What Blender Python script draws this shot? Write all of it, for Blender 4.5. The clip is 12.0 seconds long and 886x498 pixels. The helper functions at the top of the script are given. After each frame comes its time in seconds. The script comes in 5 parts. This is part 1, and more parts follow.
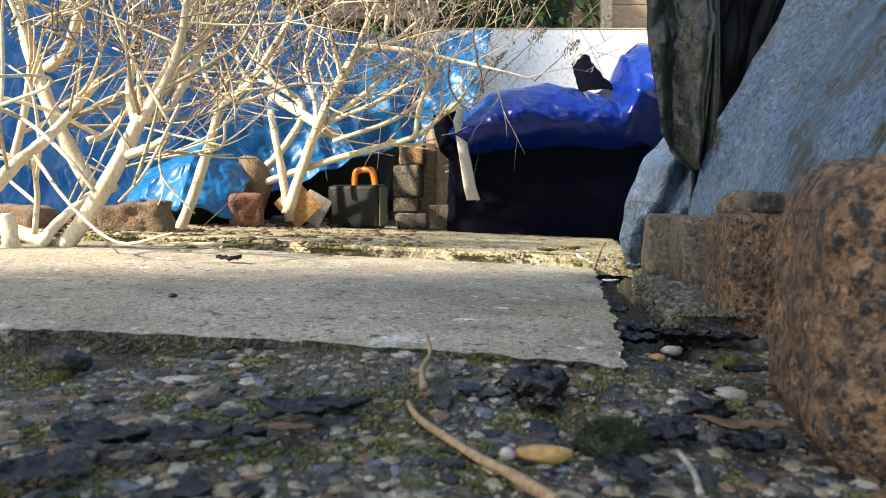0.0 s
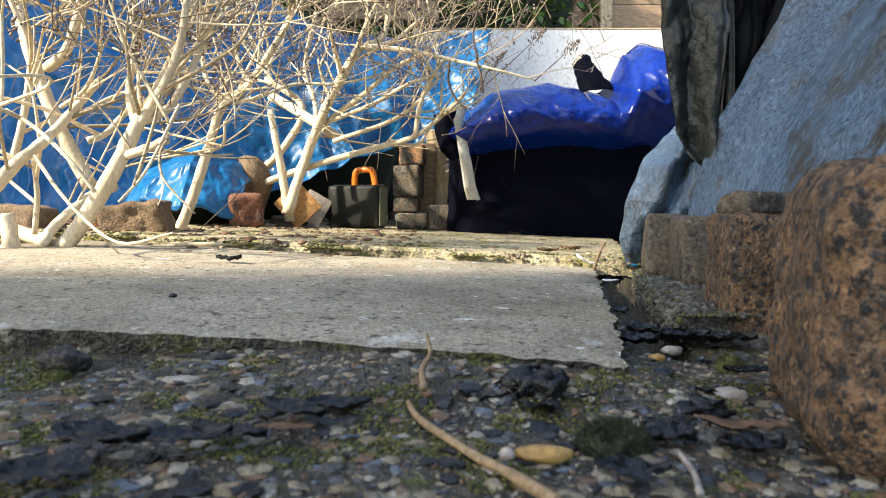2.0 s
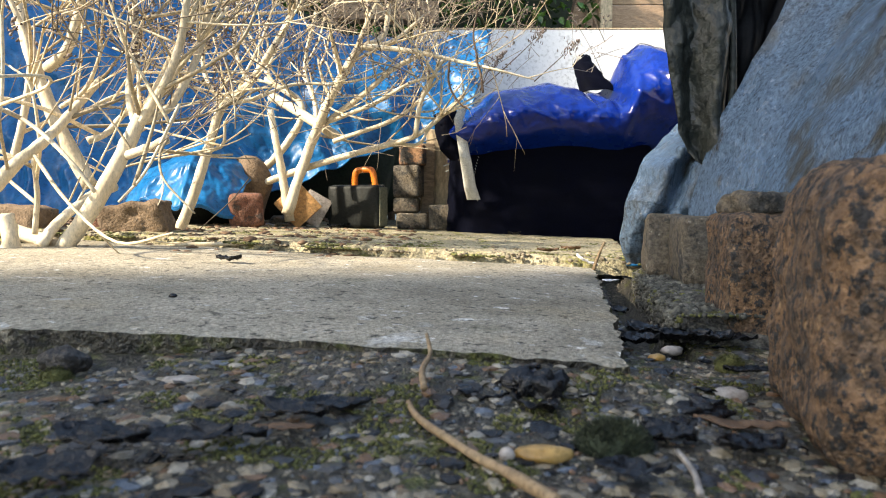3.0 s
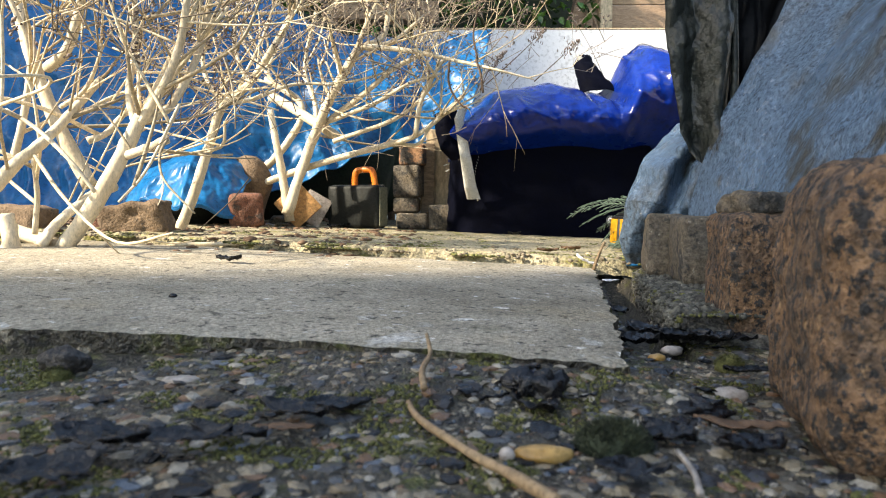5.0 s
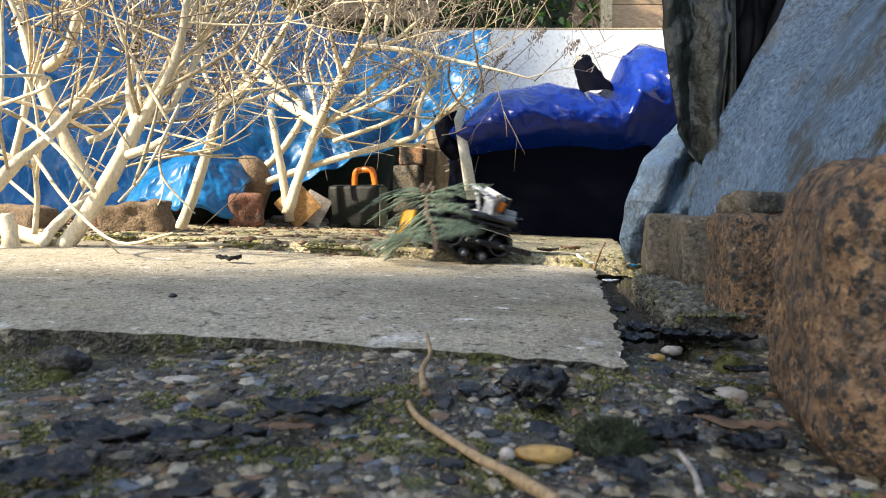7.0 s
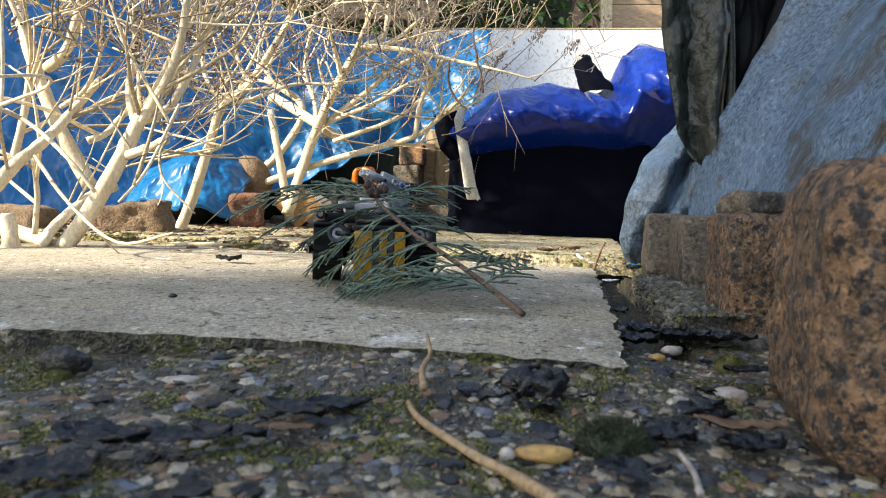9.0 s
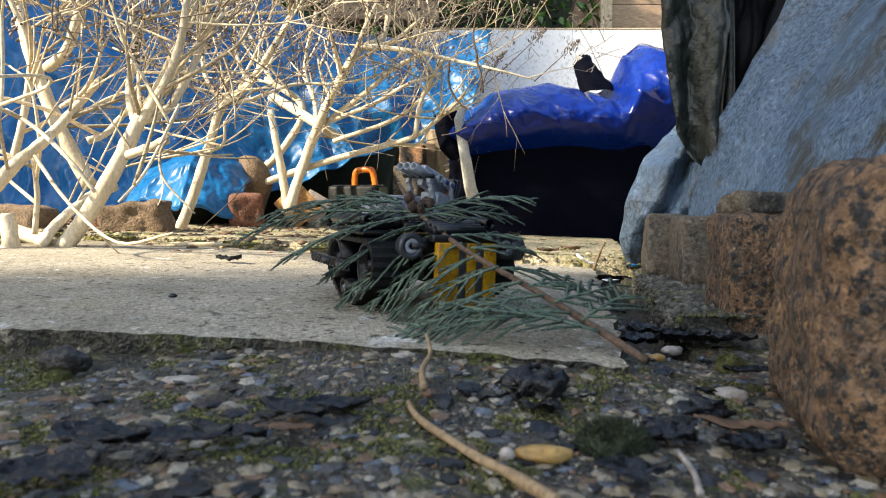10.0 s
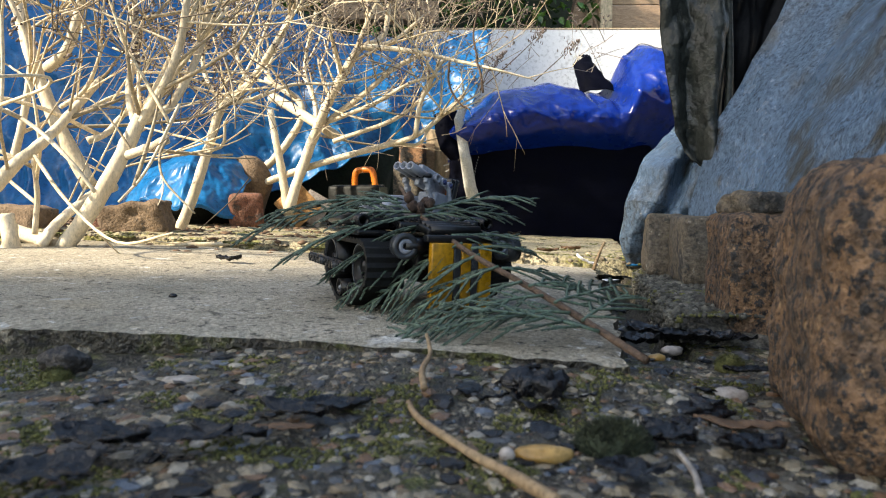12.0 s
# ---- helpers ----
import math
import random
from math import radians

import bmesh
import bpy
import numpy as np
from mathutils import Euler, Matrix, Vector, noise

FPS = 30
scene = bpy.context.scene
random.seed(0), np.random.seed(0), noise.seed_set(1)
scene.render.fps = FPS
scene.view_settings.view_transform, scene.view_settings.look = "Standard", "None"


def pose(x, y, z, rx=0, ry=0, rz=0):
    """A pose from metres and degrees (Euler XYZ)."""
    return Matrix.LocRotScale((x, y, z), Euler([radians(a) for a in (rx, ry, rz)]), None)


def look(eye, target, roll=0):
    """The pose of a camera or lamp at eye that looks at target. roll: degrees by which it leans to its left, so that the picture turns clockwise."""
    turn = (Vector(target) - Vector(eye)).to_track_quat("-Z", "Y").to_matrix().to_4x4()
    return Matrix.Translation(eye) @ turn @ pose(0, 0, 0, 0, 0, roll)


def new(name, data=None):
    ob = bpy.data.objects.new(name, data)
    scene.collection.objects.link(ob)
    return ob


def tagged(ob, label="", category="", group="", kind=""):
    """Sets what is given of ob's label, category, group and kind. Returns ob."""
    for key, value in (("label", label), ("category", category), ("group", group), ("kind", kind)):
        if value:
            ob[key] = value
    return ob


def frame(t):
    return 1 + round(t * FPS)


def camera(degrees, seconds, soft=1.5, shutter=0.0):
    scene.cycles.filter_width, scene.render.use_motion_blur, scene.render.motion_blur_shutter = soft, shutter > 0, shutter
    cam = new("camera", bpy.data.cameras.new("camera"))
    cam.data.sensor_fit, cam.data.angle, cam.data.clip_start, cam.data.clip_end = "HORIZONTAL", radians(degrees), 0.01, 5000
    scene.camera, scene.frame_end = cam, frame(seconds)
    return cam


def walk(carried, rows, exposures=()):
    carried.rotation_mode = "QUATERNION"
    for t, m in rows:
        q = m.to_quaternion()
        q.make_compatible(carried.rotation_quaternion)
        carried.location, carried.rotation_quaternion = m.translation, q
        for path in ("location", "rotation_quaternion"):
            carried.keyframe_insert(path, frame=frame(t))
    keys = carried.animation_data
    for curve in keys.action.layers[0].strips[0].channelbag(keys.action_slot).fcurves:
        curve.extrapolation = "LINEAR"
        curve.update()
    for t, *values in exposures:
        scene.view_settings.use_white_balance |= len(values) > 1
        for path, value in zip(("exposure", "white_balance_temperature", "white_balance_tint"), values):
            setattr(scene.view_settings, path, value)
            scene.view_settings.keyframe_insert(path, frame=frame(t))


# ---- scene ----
# camera: low over the ground, held still
cam = camera(64.95, 12.0, soft=1.0, shutter=0.5)
cam.data.dof.use_dof, cam.data.dof.focus_distance, cam.data.dof.aperture_fstop = True, 1.3, 13.0
EYE = pose(0, 0, 0.12, 90 - 3.53, 0, 0)
walk(cam, [(0, EYE), (12.0, EYE)], [(0, 1.75, 7400, 8), (9.7, 1.75, 7400, 8), (10.3, 1.62, 7400, 8), (12.0, 1.60, 7400, 8)])

# daylight: open sky and a sun from the left-hand side
SUN = Vector((-0.74, -0.35, 0.58)).normalized()
world = bpy.data.worlds.new("world")
scene.world = world
world.use_nodes = True
wn = world.node_tree.nodes
sky = wn.new("ShaderNodeTexSky")
sky.sky_type, sky.sun_disc = "NISHITA", False
sky.sun_elevation = math.asin(SUN.z)
sky.sun_rotation = math.atan2(SUN.x, SUN.y)
world.node_tree.links.new(sky.outputs[0], wn["Background"].inputs[0])
wn["Background"].inputs[1].default_value = 0.14
lamp = bpy.data.lights.new("sun", "SUN")
lamp.energy, lamp.angle, lamp.color = 3.8, radians(2.0), (1.0, 0.94, 0.85)
sun = new("sun", lamp)
sun.matrix_world = look(SUN * 20, (0, 0, 0))

SLOPE = -0.04  # the yard falls to one side


def gz(x, h=0.0):
    return SLOPE * x + h


# ---- materials ----
def material(name, ca, cb, scale=8, rough=0.7, bump=0.3, cc=None, spot=0.6, metal=0.0, fine=120, spots=25, island=0.0, spec=0.5, stretch=(1, 1, 1), bdist=0.004, trans=0.0, rvar=0.15, grain=0.35, palette=None, extra=()):
    """Two-scale noise between ca and cb, blotches of cc, grain in the relief and the gloss."""
    m = bpy.data.materials.new(name)
    m.use_nodes = True
    nt = m.node_tree
    n, link = nt.nodes, nt.links.new
    bs = n["Principled BSDF"]
    co = n.new("ShaderNodeTexCoord")
    mp = n.new("ShaderNodeMapping")
    mp.inputs["Scale"].default_value = stretch
    link(co.outputs["Object"], mp.inputs[0])
    info = n.new("ShaderNodeObjectInfo")
    shift = n.new("ShaderNodeVectorMath")
    shift.operation = "ADD"
    mul = n.new("ShaderNodeMath")
    mul.operation = "MULTIPLY"
    mul.inputs[1].default_value = 7.0
    link(info.outputs["Random"], mul.inputs[0])
    link(mp.outputs[0], shift.inputs[0])
    link(mul.outputs[0], shift.inputs[1])

    def tex(sc, detail, rgh=0.6):
        t = n.new("ShaderNodeTexNoise")
        t.inputs["Scale"].default_value, t.inputs["Detail"].default_value, t.inputs["Roughness"].default_value = sc, detail, rgh
        link(shift.outputs[0], t.inputs["Vector"])
        return t

    def mix(fac, a, b):
        x = n.new("ShaderNodeMix")
        x.data_type = "RGBA"
        link(fac, x.inputs[0])
        for sock, v in ((x.inputs[6], a), (x.inputs[7], b)):
            if isinstance(v, tuple):
                sock.default_value = (*v, 1)
            else:
                link(v, sock)
        return x.outputs[2]

    def ramp(src, lo, hi):
        r = n.new("ShaderNodeMapRange")
        r.inputs[1].default_value, r.inputs[2].default_value = lo, hi
        link(src, r.inputs[0])
        return r.outputs[0]

    big, small = tex(scale, 5), tex(fine, 3)
    colour = mix(ramp(big.outputs[0], 0.32, 0.68), ca, cb)
    dark = tuple(v * 0.55 for v in ca)
    colour = mix(ramp(small.outputs[0], 0.52, 0.75), colour, dark)
    if cc:
        sp = tex(spots, 4, 0.7)
        colour = mix(ramp(sp.outputs[0], spot, spot + 0.08), colour, cc)
    for col, sc2, lo, hi in extra:
        lay = tex(sc2, 6, 0.65)
        colour = mix(ramp(lay.outputs[0], lo, hi), colour, col)
    if island:
        geo = n.new("ShaderNodeNewGeometry")
        hsv = n.new("ShaderNodeHueSaturation")
        link(ramp(geo.outputs["Random Per Island"], -0.5, 1.5), hsv.inputs["Hue"])
        r2 = n.new("ShaderNodeMapRange")
        r2.inputs[3].default_value, r2.inputs[4].default_value = 1 - island, 1 + island
        link(geo.outputs["Random Per Island"], r2.inputs[0])
        link(r2.outputs[0], hsv.inputs["Value"])
        hsv.inputs["Hue"].default_value = 0.5
        nt.links.remove(hsv.inputs["Hue"].links[0])
        link(colour, hsv.inputs["Color"])
        colour = hsv.outputs[0]
    if palette:
        geo = n.new("ShaderNodeNewGeometry")
        cr = n.new("ShaderNodeValToRGB")
        cr.color_ramp.interpolation = "CONSTANT"
        while len(cr.color_ramp.elements) < len(palette):
            cr.color_ramp.elements.new(0.5)
        for k, col in enumerate(palette):
            cr.color_ramp.elements[k].position = k / len(palette)
            cr.color_ramp.elements[k].color = (*col, 1)
        link(geo.outputs["Random Per Island"], cr.inputs[0])
        times = n.new("ShaderNodeVectorMath")
        times.operation = "MULTIPLY"
        link(colour, times.inputs[0])
        link(cr.outputs[0], times.inputs[1])
        colour = times.outputs[0]
    if grain:
        gr = tex(fine * 0.6, 6, 0.75)
        gm = n.new("ShaderNodeMapRange")
        gm.inputs[1].default_value, gm.inputs[2].default_value = 0.36, 0.64
        gm.inputs[3].default_value, gm.inputs[4].default_value = 1 - grain, 1 + grain
        link(gr.outputs[0], gm.inputs[0])
        sc = n.new("ShaderNodeVectorMath")
        sc.operation = "SCALE"
        link(colour, sc.inputs[0])
        link(gm.outputs[0], sc.inputs["Scale"])
        colour = sc.outputs[0]
    link(colour, bs.inputs["Base Color"])
    rr = n.new("ShaderNodeMapRange")
    rr.inputs[1].default_value, rr.inputs[2].default_value = 0.3, 0.7
    rr.inputs[3].default_value, rr.inputs[4].default_value = max(0.04, rough - rvar), min(1, rough + rvar)
    link(big.outputs[0], rr.inputs[0])
    link(rr.outputs[0], bs.inputs["Roughness"])
    bs.inputs["Metallic"].default_value = metal
    bs.inputs["Specular IOR Level"].default_value = spec
    if trans:
        bs.inputs["Transmission Weight"].default_value = 0
        bs.inputs["Subsurface Weight"].default_value = trans
        bs.inputs["Subsurface Radius"].default_value = (0.01, 0.01, 0.01)
    if bump:
        b1 = n.new("ShaderNodeBump")
        b1.inputs["Strength"].default_value, b1.inputs["Distance"].default_value = bump, bdist
        add = n.new("ShaderNodeMath")
        add.operation = "ADD"
        link(big.outputs[0], add.inputs[0])
        link(small.outputs[0], add.inputs[1])
        link(add.outputs[0], b1.inputs["Height"])
        link(b1.outputs[0], bs.inputs["Normal"])
    return m


CONCRETE = material("slab concrete", (0.48, 0.42, 0.32), (0.33, 0.285, 0.205), 6, 0.8, 0.8, (0.66, 0.64, 0.58), 0.62, fine=360, spots=9, bdist=0.004, stretch=(1.0, 0.85, 1), grain=0.6,
                    extra=(((0.19, 0.165, 0.115), 4.5, 0.46, 0.70), ((0.70, 0.68, 0.62), 34, 0.62, 0.68), ((0.07, 0.06, 0.042), 70, 0.58, 0.63), ((0.36, 0.28, 0.16), 2.4, 0.54, 0.75), ((0.74, 0.73, 0.69), 6.5, 0.63, 0.74), ((0.15, 0.14, 0.075), 8, 0.62, 0.76)))
MOSSY = material("mossy concrete", (0.41, 0.35, 0.235), (0.27, 0.23, 0.13), 9, 0.95, 0.9, (0.22, 0.20, 0.06), 0.54, fine=200, spots=14, bdist=0.006, stretch=(1, 0.8, 1), grain=0.6,
                 extra=(((0.10, 0.085, 0.05), 40, 0.58, 0.66), ((0.50, 0.46, 0.38), 60, 0.66, 0.70)))
KERB = material("kerb concrete", (0.17, 0.155, 0.125), (0.06, 0.055, 0.043), 26, 0.9, 1.0, (0.26, 0.26, 0.22), 0.60, fine=160, spots=45, bdist=0.010, grain=0.8,
                extra=(((0.10, 0.105, 0.03), 18, 0.60, 0.70),))
CRUST = material("kerb crust", (0.13, 0.125, 0.10), (0.06, 0.056, 0.045), 30, 0.9, 0.7, (0.30, 0.30, 0.26), 0.62, fine=220, spots=50, island=0.6)
DARKROCK = material("dark wet stone", (0.035, 0.03, 0.026), (0.06, 0.05, 0.042), 40, 0.6, 0.9, fine=200, bdist=0.006)
SOIL = material("damp ground", (0.042, 0.037, 0.027), (0.105, 0.092, 0.066), 34, 0.42, 1.0, (0.085, 0.09, 0.022), 0.54, fine=200, spots=16, bdist=0.010, grain=0.8,
                extra=(((0.22, 0.19, 0.14), 60, 0.60, 0.66), ((0.022, 0.02, 0.018), 24, 0.56, 0.66)))
PEBBLE = material("pebbles", (0.95, 0.95, 0.95), (0.75, 0.75, 0.75), 60, 0.34, 0.6, None, fine=260, bdist=0.002, palette=((0.21, 0.155, 0.09), (0.10, 0.10, 0.10), (0.31, 0.25, 0.165), (0.04, 0.038, 0.036), (0.13, 0.15, 0.18), (0.19, 0.105, 0.055), (0.42, 0.37, 0.29), (0.085, 0.078, 0.07), (0.19, 0.165, 0.125), (0.30, 0.25, 0.17), (0.045, 0.043, 0.045)))
PALEGRIT = material("buff grit", (0.27, 0.215, 0.14), (0.17, 0.135, 0.09), 40, 0.8, 0.5, None, fine=260, island=0.5)
MOSS = material("moss", (0.085, 0.088, 0.024), (0.14, 0.132, 0.04), 60, 0.95, 0.6, None, fine=500, island=0.5, bdist=0.003)
DARKMOSS = material("dark moss", (0.035, 0.045, 0.025), (0.055, 0.065, 0.03), 60, 0.95, 0.6, None, fine=500, island=0.5)
BRICK = material("old red brick", (0.24, 0.115, 0.06), (0.30, 0.17, 0.085), 18, 0.9, 1.0, (0.07, 0.062, 0.052), 0.50, fine=190, spots=26, bdist=0.006)
NEARBRICK = material("pitted brown brick", (0.105, 0.07, 0.045), (0.27, 0.15, 0.075), 30, 0.9, 1.0, (0.05, 0.043, 0.038), 0.56, fine=150, spots=110, bdist=0.010, stretch=(1, 1, 0.85), grain=0.55,
                     extra=(((0.035, 0.032, 0.03), 120, 0.51, 0.57), ((0.33, 0.20, 0.10), 70, 0.61, 0.68), ((0.016, 0.015, 0.015), 95, 0.60, 0.66)))
GREYBRICK = material("grey weathered brick", (0.115, 0.10, 0.08), (0.16, 0.125, 0.085), 20, 0.92, 1.0, (0.05, 0.047, 0.042), 0.53, fine=200, spots=28, bdist=0.006, grain=0.5,
                     extra=(((0.26, 0.13, 0.075), 7, 0.60, 0.68), ((0.24, 0.22, 0.18), 60, 0.64, 0.70)))
REDBRICK = material("rust red brick", (0.20, 0.075, 0.042), (0.15, 0.075, 0.045), 18, 0.9, 1.0, (0.07, 0.05, 0.04), 0.55, fine=190, spots=24, bdist=0.006, grain=0.5)
ROCK = material("sandstone rubble", (0.21, 0.14, 0.082), (0.14, 0.095, 0.06), 12, 0.92, 0.9, (0.10, 0.08, 0.06), 0.60, fine=160, spots=16, bdist=0.006)
BARK = material("pale dead wood", (0.70, 0.61, 0.455), (0.58, 0.475, 0.32), 16, 0.7, 0.5, (0.30, 0.20, 0.11), 0.72, fine=240, spots=70, bdist=0.002, grain=0.18, stretch=(1, 1, 0.4),
                extra=(((0.52, 0.42, 0.29), 26, 0.60, 0.70),))
TWIG = material("dry twigs", (0.66, 0.55, 0.38), (0.46, 0.36, 0.22), 14, 0.8, 0.2, None, fine=200, island=0.55)
TANGLE = material("thin dry stalks", (0.34, 0.27, 0.19), (0.17, 0.125, 0.09), 14, 0.85, 0.2, None, fine=200, island=0.6)
SEED = material("dried flowerheads", (0.14, 0.10, 0.085), (0.24, 0.19, 0.15), 30, 0.9, 0.2, None, fine=200, island=0.5)
BLUETARP = material("bright blue tarpaulin", (0.002, 0.095, 0.26), (0.004, 0.14, 0.34), 5, 0.38, 0.25, (0.03, 0.19, 0.42), 0.66, fine=60, spots=9, bdist=0.003, grain=0.2, spec=0.35)
ROYAL = material("royal blue tarpaulin", (0.001, 0.016, 0.17), (0.001, 0.024, 0.24), 5, 0.27, 0.35, None, fine=40, bdist=0.003, grain=0.12, spec=0.4)
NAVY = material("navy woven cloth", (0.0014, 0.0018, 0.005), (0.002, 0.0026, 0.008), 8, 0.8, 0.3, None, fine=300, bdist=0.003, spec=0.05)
GREYTARP = material("grey blue tarpaulin", (0.078, 0.125, 0.185), (0.115, 0.178, 0.265), 6, 0.22, 0.8, (0.06, 0.054, 0.038), 0.57, fine=210, spots=5, bdist=0.005, stretch=(1, 1, 0.7), grain=0.4,
                    extra=(((0.035, 0.031, 0.022), 9, 0.60, 0.68), ((0.085, 0.085, 0.075), 3.2, 0.54, 0.66)))
GREENTARP = material("dark green tarpaulin", (0.020, 0.023, 0.020), (0.034, 0.037, 0.031), 8, 0.42, 0.8, (0.055, 0.055, 0.045), 0.60, fine=60, spots=14, bdist=0.006, spec=0.35)
# near black: the shade inside the flap's fold is put into this colour
FOLDSHADE = material("tarpaulin fold shade", (0.004, 0.004, 0.005), (0.007, 0.007, 0.008), 8, 0.6, 0.5, fine=60, spec=0.15)
WHITE = material("white painted board", (0.68, 0.69, 0.70), (0.63, 0.64, 0.65), 3, 0.55, 0.1, None, fine=60, grain=0.06)
STRAP = material("white webbing", (0.60, 0.58, 0.52), (0.48, 0.46, 0.41), 14, 0.8, 0.4, None, fine=400, bdist=0.002)
FENCE = material("fence board", (0.40, 0.27, 0.17), (0.30, 0.20, 0.13), 6, 0.85, 0.5, None, fine=90, stretch=(0.4, 1, 3))
WOOD = material("raw timber", (0.60, 0.47, 0.31), (0.48, 0.36, 0.22), 7, 0.8, 0.4, None, fine=120, stretch=(1, 1, 0.3))
BEAM = material("weathered beam", (0.30, 0.21, 0.13), (0.23, 0.16, 0.10), 7, 0.85, 0.5, None, fine=120, stretch=(0.3, 1, 1))
LEAF = material("laurel leaves", (0.04, 0.10, 0.018), (0.075, 0.15, 0.028), 10, 0.28, 0.2, (0.16, 0.20, 0.03), 0.68, fine=80, spots=7, island=0.6)
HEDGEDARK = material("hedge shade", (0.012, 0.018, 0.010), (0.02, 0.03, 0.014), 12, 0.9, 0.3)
CASE = material("black plastic case", (0.010, 0.011, 0.010), (0.018, 0.019, 0.016), 10, 0.55, 0.3, (0.04, 0.04, 0.028), 0.70, fine=150, spec=0.2)
# the case's lit end: its brightness is put into this paler olive
CASELIT = material("olive lit plastic", (0.13, 0.13, 0.085), (0.10, 0.10, 0.065), 14, 0.7, 0.3, (0.07, 0.07, 0.045), 0.64, fine=150)
ORANGE = material("orange plastic", (0.75, 0.20, 0.015), (0.65, 0.16, 0.012), 12, 0.4, 0.1)
CARD = material("orange brown board", (0.50, 0.27, 0.10), (0.40, 0.21, 0.08), 14, 0.85, 0.3, (0.25, 0.15, 0.08), 0.64)
WETLEAF = material("wet black leaf", (0.006, 0.006, 0.008), (0.012, 0.012, 0.013), 30, 0.28, 0.7, (0.03, 0.023, 0.016), 0.68, fine=150, spec=0.4)
BROWNLEAF = material("dry brown leaf", (0.16, 0.09, 0.045), (0.10, 0.055, 0.03), 30, 0.7, 0.4)
ORANGESTONE = material("orange pebble", (0.45, 0.24, 0.055), (0.52, 0.34, 0.13), 30, 0.35, 0.2, bdist=0.002)
PALESTONE = material("pale pebble", (0.42, 0.36, 0.30), (0.32, 0.28, 0.25), 30, 0.5, 0.2, bdist=0.002)
PAPER = material("white scrap", (0.75, 0.75, 0.76), (0.62, 0.62, 0.65), 30, 0.6, 0.2)
BLACKPLAST = material("black toy plastic", (0.005, 0.005, 0.006), (0.009, 0.009, 0.010), 20, 0.3, 0.05, fine=200, rvar=0.08, spec=0.4)
RUBBER = material("black track rubber", (0.006, 0.006, 0.006), (0.011, 0.011, 0.010), 20, 0.6, 0.2, (0.04, 0.036, 0.03), 0.64, fine=200, spec=0.3)
GREYPLAST = material("light grey toy plastic", (0.32, 0.335, 0.37), (0.27, 0.285, 0.32), 20, 0.28, 0.05, rvar=0.06, grain=0.1)
DARKGREY = material("dark grey toy plastic", (0.045, 0.05, 0.056), (0.035, 0.04, 0.046), 20, 0.3, 0.05, rvar=0.06)
CASEPIN = material("blue toy plastic", (0.02, 0.04, 0.16), (0.016, 0.03, 0.13), 20, 0.3, 0.05, rvar=0.06)
YELLOW = material("yellow toy plastic", (0.50, 0.25, 0.010), (0.42, 0.20, 0.008), 20, 0.3, 0.05, rvar=0.06)
CONIFER = material("blue green conifer", (0.034, 0.062, 0.040), (0.095, 0.135, 0.095), 60, 0.55, 0.2, None, fine=300, island=0.55)
CONE = material("dark brown cone", (0.07, 0.040, 0.026), (0.045, 0.026, 0.018), 60, 0.8, 0.6, fine=300, grain=0.5)
STEM = material("brown sprig bark", (0.13, 0.08, 0.05), (0.085, 0.055, 0.036), 40, 0.8, 0.5, fine=300, grain=0.5)
STICK = material("pale stick", (0.38, 0.26, 0.14), (0.28, 0.18, 0.10), 30, 0.75, 0.3, fine=300, bdist=0.001)
RENDERWALL = material("rendered house wall", (0.42, 0.38, 0.33), (0.36, 0.33, 0.29), 3, 0.9, 0.3, fine=60)


# ---- mesh helpers ----
def part(name, bm, mat, parent=None, label="", smooth=True):
    if isinstance(bm, tuple):
        me = bpy.data.meshes.new(name)
        me.from_pydata(bm[0], [], bm[1])
        me.update()
    else:
        me = bpy.data.meshes.new(name)
        bm.to_mesh(me)
        bm.free()
    me.materials.append(mat)
    if smooth:
        me.shade_smooth()
    ob = new(name, me)
    if parent:
        ob.parent = parent
    if label:
        tagged(ob, label)
    return ob


def empty(name, m, label, category, group="", kind=""):
    ob = new(name)
    ob.empty_display_size = 0.05
    ob.matrix_world = m
    return tagged(ob, label, category, group, kind)


def box(sx, sy, sz, bevel=0.003, at=(0, 0, 0), rot=None, bm=None, seg=2):
    """A bevelled box with its centre at `at`."""
    own = bm is None
    b = bmesh.new()
    bmesh.ops.create_cube(b, size=1)
    bmesh.ops.scale(b, vec=(sx, sy, sz), verts=b.verts)
    if bevel:
        bmesh.ops.bevel(b, geom=b.edges[:], offset=bevel, segments=seg, affect="EDGES", profile=0.6)
    m = Matrix.Translation(at) @ (rot if rot else Matrix.Identity(4))
    b.transform(m)
    return b if own else merge(bm, b)


def merge(bm, b):
    me = bpy.data.meshes.new("tmp")
    b.to_mesh(me)
    b.free()
    bm.from_mesh(me)
    bpy.data.meshes.remove(me)
    return bm


def rod(a, b, r, r2=None, n=12, bm=None, cap=True):
    """A straight rod from a to b."""
    a, b = Vector(a), Vector(b)
    o = bmesh.new()
    bmesh.ops.create_cone(o, cap_ends=cap, segments=n, radius1=r, radius2=r if r2 is None else r2, depth=(b - a).length)
    o.transform(Matrix.Translation((a + b) / 2) @ (b - a).to_track_quat("Z", "Y").to_matrix().to_4x4())
    return o if bm is None else merge(bm, o)


